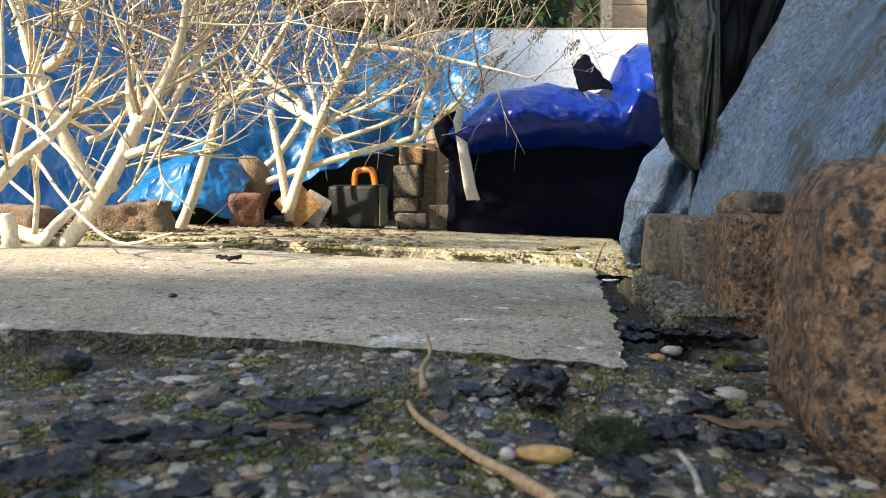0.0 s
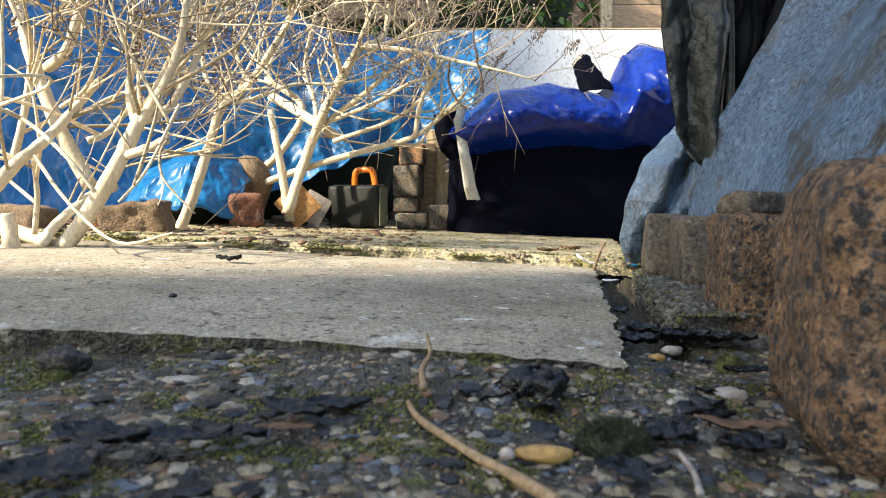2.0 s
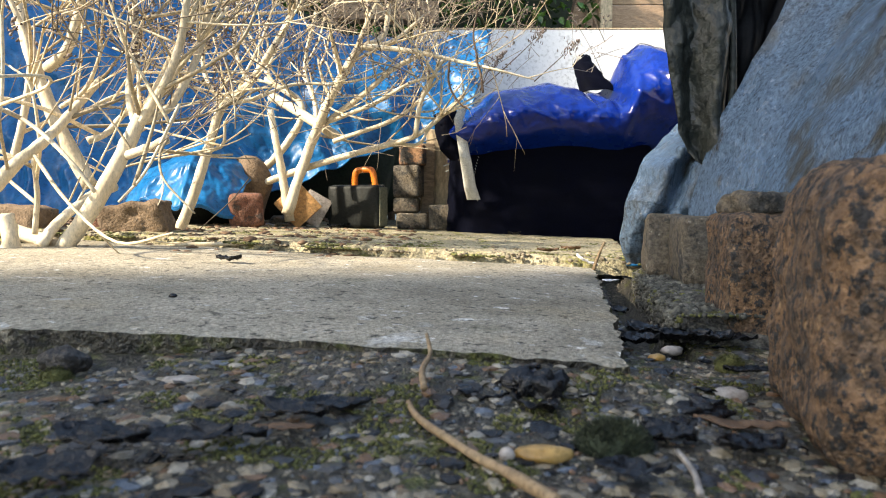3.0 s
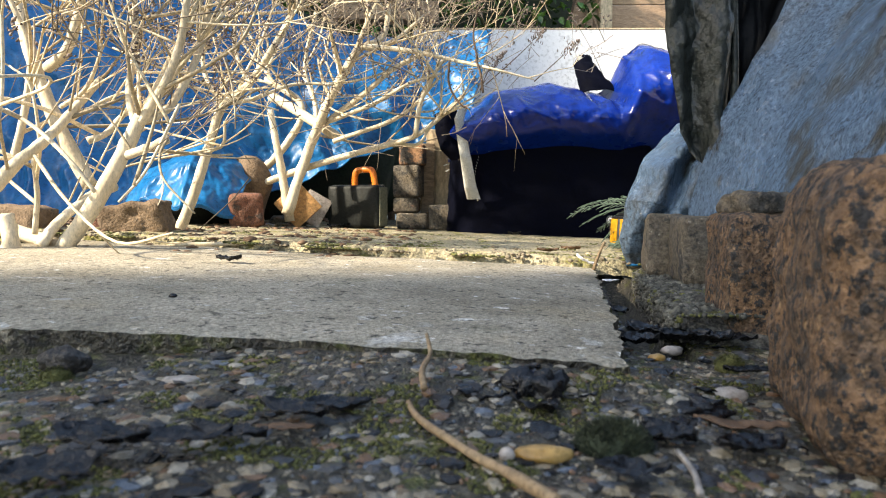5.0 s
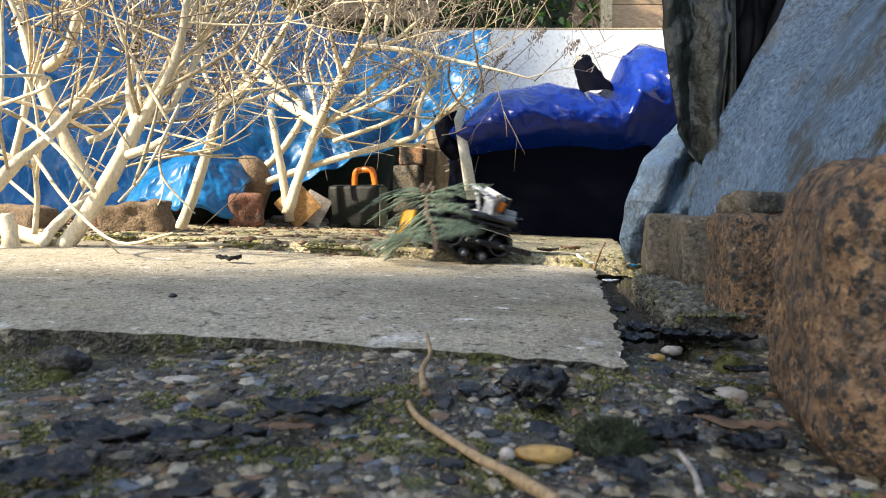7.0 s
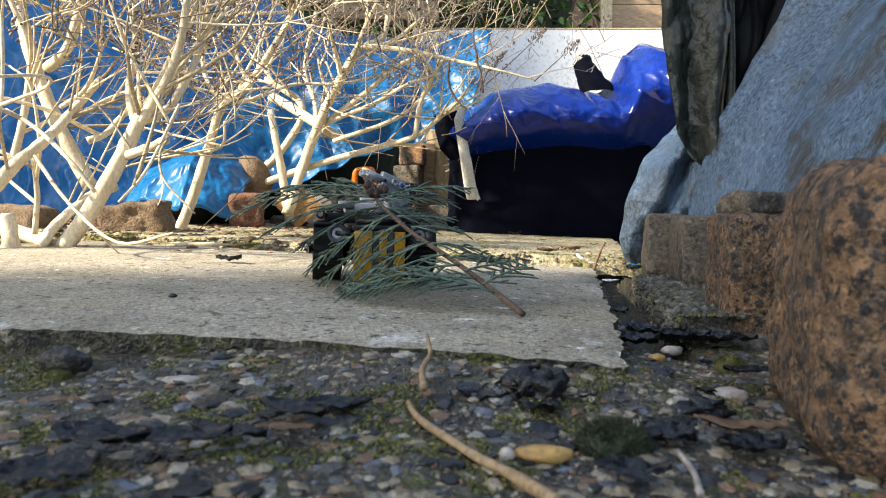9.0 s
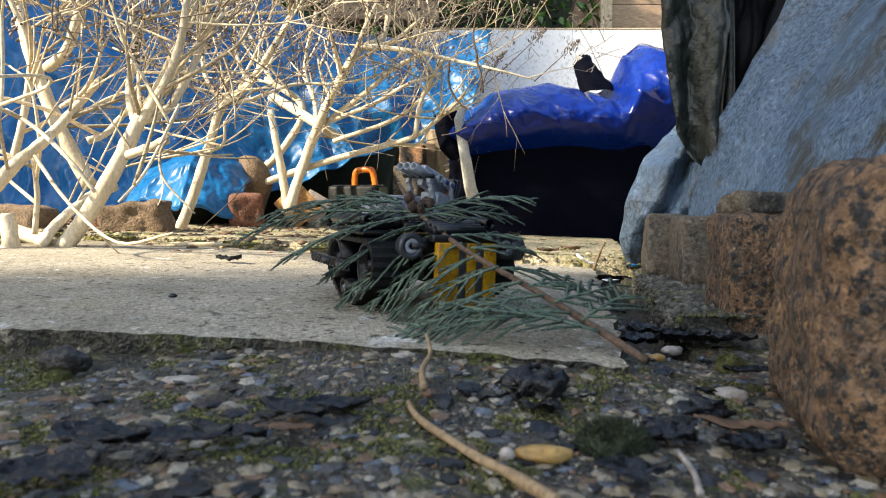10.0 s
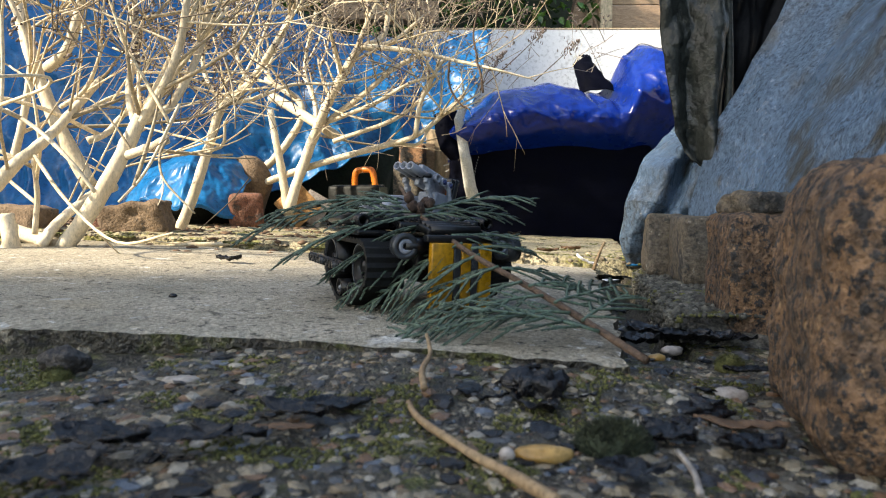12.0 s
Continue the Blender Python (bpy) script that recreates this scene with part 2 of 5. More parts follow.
def ring(a, b, r, hole, n=14, bm=None):
    """A tube with a bore from a to b."""
    a, b = Vector(a), Vector(b)
    q = (b - a).to_track_quat("Z", "Y").to_matrix().to_4x4()
    ln = (b - a).length
    vs, fs = [], []
    for rr, z in ((r, 0), (r, ln), (hole, ln), (hole, 0)):
        for k in range(n):
            t = 2 * math.pi * k / n
            vs.append(Matrix.Translation(a) @ q @ Vector((rr * math.cos(t), rr * math.sin(t), z)))
    for j in range(4):
        for k in range(n):
            fs.append((j * n + k, j * n + (k + 1) % n, ((j + 1) % 4) * n + (k + 1) % n, ((j + 1) % 4) * n + k))
    me = bpy.data.meshes.new("tmp")
    me.from_pydata(vs, [], fs)
    bm = bmesh.new() if bm is None else bm
    bm.from_mesh(me)
    bpy.data.meshes.remove(me)
    return bm


def spline(pts, steps=6):
    """A smooth line through pts."""
    p = [Vector(q) for q in pts]
    if len(p) < 3:
        return [p[0].lerp(p[-1], k / steps) for k in range(steps + 1)]
    p = [p[0] * 2 - p[1]] + p + [p[-1] * 2 - p[-2]]
    out = []
    for i in range(1, len(p) - 2):
        for k in range(steps):
            t = k / steps
            out.append(0.5 * ((2 * p[i]) + (p[i + 1] - p[i - 1]) * t + (2 * p[i - 1] - 5 * p[i] + 4 * p[i + 1] - p[i + 2]) * t * t + (3 * p[i] - p[i - 1] - 3 * p[i + 1] + p[i + 2]) * t ** 3))
    return out + [p[-2]]


def tube(store, pts, r0, r1, n=6, knots=0.0):
    """Adds a tapering tube along pts to store = (verts, faces)."""
    vs, fs = store
    base = len(vs)
    m = len(pts)
    side = None
    for i, p in enumerate(pts):
        d = (pts[min(i + 1, m - 1)] - pts[max(i - 1, 0)]).normalized()
        if side is None:
            side = d.orthogonal().normalized()
        side = (side - d * side.dot(d)).normalized()
        up = d.cross(side)
        r = r0 + (r1 - r0) * i / (m - 1)
        for k in range(n):
            a = 2 * math.pi * k / n
            rr = r * (1 + knots * noise.noise(p * 45 + Vector((k * 0.7, 0, 0))))
            vs.append(p + side * (rr * math.cos(a)) + up * (rr * math.sin(a)))
    for i in range(m - 1):
        for k in range(n):
            a, b = base + i * n + k, base + i * n + (k + 1) % n
            fs.append((a, b, b + n, a + n))
    fs.append(tuple(base + k for k in reversed(range(n))))
    fs.append(tuple(base + (m - 1) * n + k for k in range(n)))
    return store


def sheet(name, nu, nv, shape, mat, parent=None, label="", thick=0.003):
    """A cloth-like sheet: shape(s, t) gives its points for s, t from 0 to 1."""
    vs = [shape(i / nu, j / nv) for j in range(nv + 1) for i in range(nu + 1)]
    fs = [(j * (nu + 1) + i, j * (nu + 1) + i + 1, (j + 1) * (nu + 1) + i + 1, (j + 1) * (nu + 1) + i) for j in range(nv) for i in range(nu)]
    ob = part(name, (vs, fs), mat, parent, label)
    so = ob.modifiers.new("thickness", "SOLIDIFY")
    so.thickness, so.offset = thick, 0
    return ob


def fold(p, scale, amount, octaves=3, gain=0.5):
    """Creased relief: sharp ridges between soft hollows."""
    v, a, q = 0.0, 1.0, Vector(p) * scale
    for _ in range(octaves):
        v += a * (0.35 - abs(noise.noise(q)))
        a *= gain
        q = q * 2.1 + Vector((3.1, 1.7, 5.3))
    return v * amount


def crumple(p, scale, amount, octaves=2, gain=0.45):
    """Crushed plastic sheet: flat facets that meet in sharp creases."""
    v, a, q = 0.0, 1.0, Vector(p) * scale
    for _ in range(octaves):
        d = noise.voronoi(q + Vector((0.4, 0.4, 0.4)) * noise.noise(q * 0.8))[0]
        v += a * (0.28 - min(0.55, d[1] - d[0]))
        a *= gain
        q = q * 2.3 + Vector((3.1, 1.7, 5.3))
    return v * amount


def stone(r, sx, sy, sz, seed, rough=0.25, sub=2, cut=0.0):
    """A lump of stone with its own outline."""
    b = bmesh.new()
    bmesh.ops.create_icosphere(b, subdivisions=sub, radius=r)
    off = Vector((seed * 3.7, seed * 1.3, seed * 2.1))
    for v in b.verts:
        d = v.co.normalized()
        k = 1 + rough * noise.noise(d * 1.3 + off) + rough * 0.5 * noise.noise(d * 3.1 + off)
        if cut:
            k *= 1 + cut * (0.55 / max(abs(d.x), abs(d.y), abs(d.z)) - 0.7)
        v.co = Vector((d.x * sx, d.y * sy, d.z * sz)) * r * k
    return b


def worn_block(sx, sy, sz, seed, wear=0.005, cuts=7, roundness=0.012, taper=0.0):
    """A brick with worn, rounded edges and a rough skin, standing on z = 0."""
    b = bmesh.new()
    bmesh.ops.create_cube(b, size=1)
    bmesh.ops.subdivide_edges(b, edges=b.edges[:], cuts=cuts, use_grid_fill=True)
    off = Vector((seed * 2.3, seed * 5.1, seed * 1.7))
    half = Vector((sx, sy, sz)) / 2
    for v in b.verts:
        p = Vector((v.co.x * sx, v.co.y * sy, v.co.z * sz))
        inner = Vector([max(-half[k] + roundness, min(half[k] - roundness, p[k])) for k in range(3)])
        d = p - inner
        if d.length > roundness:
            d = d.normalized() * roundness
        q = inner + d
        nrm = d.normalized() if d.length > 1e-6 else Vector((0, 0, 1))
        q += nrm * (wear * (noise.noise(q * 28 + off) + 0.6 * noise.noise(q * 75 + off)))
        q.x *= 1 - taper * (q.z / sz + 0.5) ** 2
        q.y *= 1 - taper * (q.z / sz + 0.5) ** 2
        v.co = q + Vector((0, 0, half.z))
    return b


# ---- the yard: ground, slab, strip, kerb ----
def ground_height(x, y):
    h = gz(x, -0.028)
    w = Vector((x, y, 0)) - Vector((0.140, 0.545, 0))
    gap = w.x * 0.185 + w.y * 0.983  # distance behind the slab's front line
    side = min(1, max(0, (x + 0.42) / 0.36))
    if gap < 0.03:
        h += 0.022 * side * math.exp(-(min(0, gap) / 0.10) ** 2) * (1 if x < 0.16 else max(0, 1 - (x - 0.16) / 0.08))
    t = min(1, max(0, (gap - 0.98) / 0.12))
    h += 0.026 * t * t * (3 - 2 * t)
    if y > 0.1 and x > -0.1:
        trench = max(0, 1 - abs(x - (0.175 + 0.19 * (y - 0.55) + 0.025)) / 0.035)
        if 0.70 < y < 1.52:
            h -= 0.055 * min(1, 2 * trench)
    near = max(0, 1 - abs(y) / 6) * max(0, 1 - abs(x) / 6)
    p = Vector((x, y, 0))
    return h + near * (0.0045 * noise.noise(p * 14) + 0.002 * noise.noise(p * 45))


def build_ground():
    def axis(fine0, fine1, step, far):
        a = [fine0 + step * k for k in range(int((fine1 - fine0) / step) + 1)]
        lo, hi, w = [], [], step
        while a[0] - (lo and (a[0] - lo[-1]) or 0) > -far and (lo[-1] if lo else a[0]) > -far:
            w *= 1.35
            lo.append((lo[-1] if lo else a[0]) - w)
        w = step
        while (hi[-1] if hi else a[-1]) < far:
            w *= 1.35
            hi.append((hi[-1] if hi else a[-1]) + w)
        return lo[::-1] + a + hi
    xs, ys = axis(-0.75, 0.55, 0.008, 400), axis(0.1, 0.95, 0.008, 400)
    nx = len(xs)
    vs = [(x, y, ground_height(x, y)) for y in ys for x in xs]
    fs = [(j * nx + i, j * nx + i + 1, (j + 1) * nx + i + 1, (j + 1) * nx + i) for j in range(len(ys) - 1) for i in range(nx - 1)]
    tagged(part("ground", (vs, fs), SOIL), "damp dark stony yard ground with moss and grit", "ground", kind="structure")


build_ground()

SLAB_O = Vector((0.148, 0.545, 0))  # near corner of the slab, by the trench
SLAB_U = Vector((-0.983, 0.185, 0)).normalized()
SLAB_V = Vector((0.185, 0.983, 0)).normalized()


def build_slab():
    nu, nv, lu, lv = 170, 110, 1.25, 0.965
    vs, fs = [], []
    for j in range(nv + 1):
        for i in range(nu + 1):
            u, v = lu * (i / nu), lv * (j / nv)
            p = Vector((u, v, 0))
            edge = min(u, v, lv - v)
            du = 0.010 * noise.noise(Vector((0, v * 14, 3))) + 0.006 * noise.noise(Vector((0, v * 42, 5)))
            dv = 0.007 * noise.noise(Vector((u * 9, 0, 7))) + 0.006 * noise.noise(Vector((u * 31, 0, 1)))
            if u > 0.30 and v < 0.2:
                dv -= 0.05 * min(1, (u - 0.30) / 0.25) * max(0, 1 - v / 0.2)
            q = SLAB_O + SLAB_U * (u + du * max(0, 1 - u / 0.15)) + SLAB_V * (v + dv * max(0, 1 - v / 0.15))
            z = gz(q.x) + 0.0022 * noise.noise(p * 5) + 0.0008 * noise.noise(p * 60)
            if edge < 0.012:
                z -= 0.004 * (1 - edge / 0.012) * max(0, 0.2 + noise.noise(p * 40))
            vs.append(Vector((q.x, q.y, z)))
    n = nu + 1
    for j in range(nv):
        for i in range(nu):
            fs.append((j * n + i, (j + 1) * n + i, (j + 1) * n + i + 1, j * n + i + 1))
    rim = [i for i in range(n)] + [j * n + nu for j in range(1, nv + 1)] + [nv * n + i for i in range(nu - 1, -1, -1)] + [j * n for j in range(nv - 1, 0, -1)]
    rows = [rim]
    for k in range(1, 4):
        start = len(vs)
        for a in rim:
            p = vs[a].copy()
            w = 0.004 * noise.noise(p * 60 + Vector((0, 0, k * 0.9)))
            p += SLAB_V * (w + 0.002 * k) + SLAB_U * w
            p.z = vs[a].z - 0.016 * k
            vs.append(p)
        rows.append(list(range(start, len(vs))))
    for a, b in zip(rows, rows[1:]):
        for k in range(len(a)):
            fs.append((a[k], a[(k + 1) % len(a)], b[(k + 1) % len(a)], b[k]))
    slab = part("paving_slab", (vs, fs), CONCRETE)
    slab.data.polygons.foreach_set("use_smooth", [k < nu * nv for k in range(len(fs))])
    slab.data.materials.append(SOIL)
    slab.data.polygons.foreach_set("material_index", [0 if k < nu * nv else 1 for k in range(len(fs))])
    slab.data.set_sharp_from_angle(angle=radians(40))
    tagged(slab, "broad worn concrete slab with chipped edges lying on the yard", "paving slab")


build_slab()


def build_strip():
    """The mossy concrete path behind the slab, its broken edge a little proud of it."""
    nu, nv = 220, 60
    a, b = SLAB_O + SLAB_V * 0.985 - SLAB_U * 0.10, SLAB_O + SLAB_V * 0.985 + SLAB_U * 1.5
    vs, fs = [], []
    for j in range(-3, nv + 1):
        for i in range(nu + 1):
            p = a.lerp(b, i / nu)
            w = max(0, j) / nv
            q = p + SLAB_V * (1.75 * w ** 1.5)
            q += SLAB_V * ((0.018 * noise.noise(p * 9) + 0.010 * noise.noise(p * 33)) * max(0, 1 - w * 6))
            h = 0.020 + 0.004 * noise.noise(q * 7) + 0.003 * noise.noise(q * 26)
            if j <= 0:
                h = 0.014 + 0.012 * (j / 3) * 2 - 0.004 * (j < -2) + 0.004 * noise.noise(q * 40)
                q -= SLAB_V * (0.004 * -j) * (1 + noise.noise(p * 50))
            vs.append(Vector((q.x, q.y, gz(q.x, h))))
    n = nu + 1
    for j in range(nv + 3):
        for i in range(nu):
            fs.append((j * n + i, (j + 1) * n + i, (j + 1) * n + i + 1, j * n + i + 1))
    tagged(part("path", (vs, fs), MOSSY), "old concrete path with yellow green moss and broken edge", "path", kind="structure")


build_strip()


def scatter_stuff(name, mat, count, size, label, category, seed, area, flat=0.45, proud=0.3, sub=1, smooth=True, clump=None):
    rng = random.Random(seed)
    tmp = bmesh.new()
    bmesh.ops.create_icosphere(tmp, subdivisions=sub, radius=1)
    bv = [v.co.copy() for v in tmp.verts]
    bf = [[v.index for v in f.verts] for f in tmp.faces]
    tmp.free()
    vs, fs = [], []
    done = 0
    while done < count:
        x, y, lift = area(rng)
        if clump is not None and noise.noise(Vector((x, y, seed)) * clump) < 0.12:
            continue
        done += 1
        r = size[0] + (size[1] - size[0]) * rng.random() ** 2.2
        off = Vector((rng.random() * 50, 0, 0))
        turn = Matrix.Rotation(rng.random() * 6.3, 3, "Z") @ Matrix.Rotation(rng.uniform(-0.3, 0.3), 3, "X")
        sx, sy, sz = rng.uniform(0.8, 1.5), rng.uniform(0.7, 1.0), flat * rng.uniform(0.6, 1.3)
        base = len(vs)
        c = Vector((x, y, lift + r * sz * proud))
        for p in bv:
            k = 1 + 0.35 * noise.noise(p * 1.6 + off)
            vs.append(c + turn @ Vector((p.x * sx * k, p.y * sy * k, p.z * sz * k)) * r)
        fs += [tuple(base + a for a in f) for f in bf]
    return tagged(part(name, (vs, fs), mat, smooth=smooth), label, category, kind="stuff")


def near_area(rng):
    while True:
        y = 0.16 + 0.85 * rng.random() ** 1.25
        x = rng.uniform(-0.75, 0.75) * (0.25 + y) * 0.95
        w = Vector((x, y, 0)) - SLAB_O
        if w.dot(SLAB_V) < -0.004 - (0.05 if w.dot(SLAB_U) > 0.4 else 0) or w.dot(SLAB_U) < -0.008:
            return x, y, ground_height(x, y)


def strip_edge(rng):
    p = SLAB_O + SLAB_V * (0.972 + rng.uniform(-0.012, 0.03) + 0.9 * rng.random() ** 4) + SLAB_U * rng.uniform(-0.1, 1.4)
    return p.x, p.y, gz(p.x, 0.012 if (p - SLAB_O).dot(SLAB_V) < 0.99 else 0.018)


def bed_area(rng):
    x, y = rng.uniform(-1.6, -0.1), rng.uniform(1.5, 3.0)
    w = Vector((x, y, 0)) - SLAB_O
    return x, y, gz(x, 0.018 if w.dot(SLAB_V) > 0.98 else -0.004)


scatter_stuff("gravel", PEBBLE, 9500, (0.001, 0.009), "grey brown and buff pebbles bedded in the ground", "gravel", 3, near_area, 0.38, -0.15, 1, False)
scatter_stuff("grit", PEBBLE, 14000, (0.0005, 0.0022), "fine stone grit in the damp ground", "grit", 23, near_area, 0.7, 0.2, 1, False)
scatter_stuff("leaf_scraps", WETLEAF, 420, (0.003, 0.012), "wet black scraps of rotted leaf on the gravel", "leaf litter", 19, near_area, 0.22, 0.6, 1, False)
scatter_stuff("moss_tufts", MOSS, 44000, (0.0005, 0.0019), "low cushions of green moss between the pebbles", "moss", 8, near_area, 0.8, 0.5, 1, clump=16)
scatter_stuff("path_grit", PALEGRIT, 1500, (0.0014, 0.0075), "loose grit along the broken path edge", "grit", 5, strip_edge, 0.6, 0.4)
scatter_stuff("path_moss", MOSS, 3500, (0.002, 0.007), "yellow green moss along the path edge", "moss", 6, strip_edge, 0.5, 0.4, clump=9)
scatter_stuff("bed_litter", BROWNLEAF, 1500, (0.004, 0.018), "dark leaf litter and crumbs under the shrubs", "leaf litter", 7, bed_area, 0.35, 0.4)


def build_kerb():
    a, b = Vector((0.271, 0.80, 0)), Vector((0.405, 1.46, 0))
    along = (b - a).normalized()
    side = Vector((along.y, -along.x, 0))
    n, prof = 150, [(-0.006, -0.06), (-0.002, -0.042), (0.0, -0.028), (0.002, -0.016), (0.004, -0.006), (0.012, 0.001), (0.022, 0.004), (0.035, 0.005), (0.05, 0.006), (0.08, 0.005), (0.12, 0.004), (0.2, 0.003), (0.205, -0.06)]
    vs, fs = [], []
    for i in range(n + 1):
        p = a.lerp(b, i / n)
        for k, (s, h) in enumerate(prof):
            q = p + side * s
            r = Vector((q.x, q.y, h)) * 38
            q = q + side * (0.010 * noise.noise(r) + 0.007 * noise.noise(r * 2.7)) * (1 if k else 0.3)
            ends = min(1, 7 * i / n, 7 * (n - i) / n) ** 0.5
            h = -0.06 + (h + 0.06) * (0.45 + 0.55 * ends)
            h2 = h + 0.006 * noise.noise(r + Vector((9, 0, 0))) + 0.005 * noise.noise(r * 2.5)
            vs.append(Vector((q.x, q.y, gz(q.x, h2))))
    m = len(prof)
    for i in range(n):
        for k in range(m - 1):
            fs.append((i * m + k, i * m + k + 1, (i + 1) * m + k + 1, (i + 1) * m + k))
    fs.append(tuple(range(m)))
    fs.append(tuple(n * m + k for k in reversed(range(m))))
    tagged(part("kerb", (vs, fs), KERB), "rough grey concrete kerb edged with moss", "kerb", kind="structure")


build_kerb()


def kerb_area(rng):
    p = Vector((0.271, 0.80, 0)).lerp(Vector((0.405, 1.46, 0)), rng.random())
    s = rng.random()
    if s < 0.55:
        return p.x + rng.uniform(-0.006, 0.004), p.y, gz(p.x, rng.uniform(-0.05, 0.002))
    return p.x + rng.uniform(0.0, 0.10), p.y, gz(p.x, 0.003)


scatter_stuff("kerb_crust", CRUST, 6500, (0.0008, 0.0055), "rough aggregate crust on the old kerb", "grit", 15, kerb_area, 0.9, 0.0)
scatter_stuff("kerb_moss", MOSS, 1500, (0.0012, 0.0045), "moss and lichen on the old kerb", "moss", 16, kerb_area, 0.7, 0.3, clump=12)


# ---- bricks along the kerb ----
def brick_thing(name, size, m, mat, label, seed, wear=0.003, roundness=0.008, cuts=9, taper=0.0):
    ob = part(name, worn_block(*size, seed, wear, cuts, roundness, taper), mat)
    ob.matrix_world = m
    return tagged(ob, label, "brick", "bricks along the kerb")


brick_thing("brick", (0.068, 0.2, 0.118), pose(0.438, 1.40, -0.013, 0, 1, -12), GREYBRICK, "weathered grey brick with red edge standing on the kerb", 1)
brick_thing("brick", (0.080, 0.2, 0.116), pose(0.452, 1.235, -0.013, 0, 0, -10), GREYBRICK, "dark grey brick standing on the kerb", 2)
brick_thing("brick", (0.092, 0.13, 0.156), pose(0.389, 0.865, -0.045, 0, 0, -8), NEARBRICK, "orange brown crumbling brick standing upright on the ground", 3, 0.005, 0.012, 12)
brick_thing("brick", (0.12, 0.235, 0.196), pose(0.309, 0.487, -0.045, 0, 0, -17), NEARBRICK, "pitted orange brown brick standing on edge close by", 4, 0.006, 0.036, 28, 0.12)
m = worn_block(0.092, 0.09, 0.026, 5, 0.007, 11, 0.008)
ob = part("mortar_lump", m, GREYBRICK)
ob.matrix_world = pose(0.404, 0.865, 0.109, 0, 2, 6)
tagged(ob, "flat grey lump of old mortar on top of a brick", "mortar lump")


# ---- tarpaulins over the pile beside the kerb ----
def lerp_rows(rows, t):
    """Interpolates smoothly between rows of (t, value...)."""
    for a, b in zip(rows, rows[1:]):
        if t <= b[0]:
            k = (t - a[0]) / (b[0] - a[0])
            k = k * k * (3 - 2 * k)
            return [x + (y - x) * k for x, y in zip(a[1:], b[1:])]
    return list(rows[-1][1:])


def grey_cover(s, t):
    """s runs along the kerb towards the viewer, t from hem to top."""
    hem = lerp_rows([(0, 0.440, 1.27, 0.055), (0.3, 0.470, 1.10, 0.06), (0.6, 0.47, 0.80, 0.09), (1, 0.42, 0.30, 0.10)], s)
    top = lerp_rows([(0, 0.632, 1.24, 0.55), (0.3, 0.77, 1.14, 0.62), (1, 0.85, 0.40, 0.70)], s)
    t = t * 1.35
    p = Vector(hem).lerp(Vector(top), t)
    bulge = math.sin(math.pi * min(1, t * 1.2 + 0.05)) * 0.035
    p += Vector((-0.8, -0.3, 0.1)) * bulge
    p += Vector((-0.8, -0.4, 0.2)) * (fold(p, 4.0, 0.02, 2) + 0.003 * noise.noise(p * 22) + crumple(p, 11, 0.006, 2))
    if t < 0.12:
        p.x += 0.02 * (1 - t / 0.12) * (0.6 + noise.noise(p * 18))
    return p


pile = empty("covered_pile", pose(0.6, 0.9, gz(0.6, -0.03)), "tall pile under a dirty grey blue tarpaulin beside bricks", "covered pile")


def under(parent, ob):
    """Keeps a part where it was built, in its thing's space."""
    ob.parent = parent
    ob.matrix_parent_inverse = parent.matrix_basis.inverted()
    return ob


under(pile, sheet("cover", 120, 140, grey_cover, GREYTARP, None, "grey blue woven tarpaulin with muddy stains"))


# carried up unseen to about 2 m to block sky light from the right
def pile_core(s, t):
    a = 2 * math.pi * s
    q = Vector((1.12 + 0.42 * math.copysign(abs(math.cos(a)) ** 0.6, math.cos(a)), 0.55 + 0.72 * math.copysign(abs(math.sin(a)) ** 0.6, math.sin(a)), -0.05 + 2.0 * t))
    k = 1 - 0.25 * t * t
    q.x = 1.12 + (q.x - 1.12) * k
    return q + Vector((0.02, 0.02, 0)) * noise.noise(q * 4)


under(pile, sheet("core", 40, 16, pile_core, GREENTARP, None, "dark core raised out of view to block the sky"))


def pile_top(s, t):
    a = 2 * math.pi * s
    q = Vector((1.12 + 0.315 * t * math.copysign(abs(math.cos(a)) ** 0.6, math.cos(a)), 0.55 + 0.72 * t * math.copysign(abs(math.sin(a)) ** 0.6, math.sin(a)), 1.95 + 0.05 * (1 - t * t)))
    return q + Vector((0, 0, 0.02)) * noise.noise(q * 5)


under(pile, sheet("top", 40, 10, pile_top, GREENTARP, None, "unseen dark cap closing the raised core"))


def small_cover(s, t):
    """The bulging far end of the grey cover, tied in at its foot."""
    prof = lerp_rows([(0, 0.40, 1.50, -0.01), (0.12, 0.375, 1.47, 0.05), (0.35, 0.38, 1.44, 0.13), (0.6, 0.42, 1.46, 0.22), (0.8, 0.50, 1.50, 0.29), (1, 0.62, 1.60, 0.33)], t)
    right = lerp_rows([(0, 0.47, 1.42, -0.01), (0.12, 0.47, 1.38, 0.085), (0.35, 0.50, 1.34, 0.11), (0.6, 0.52, 1.34, 0.20), (1, 0.72, 1.40, 0.40)], t)
    p = Vector(prof).lerp(Vector(right), s)
    p += Vector((-0.3, -0.9, 0.1)) * (0.05 * math.sin(math.pi * s) * math.sin(math.pi * min(1, t * 1.1)) - 0.07 * math.exp(-((s - 0.62 - 0.25 * (t - 0.45)) / 0.12) ** 2) * math.sin(math.pi * t))
    return p + Vector((-0.4, -0.8, 0.1)) * (fold(Vector((p.x * 1.3, p.y, p.z + p.x * 0.6)), 8, 0.035, 2) + crumple(p, 14, 0.014))


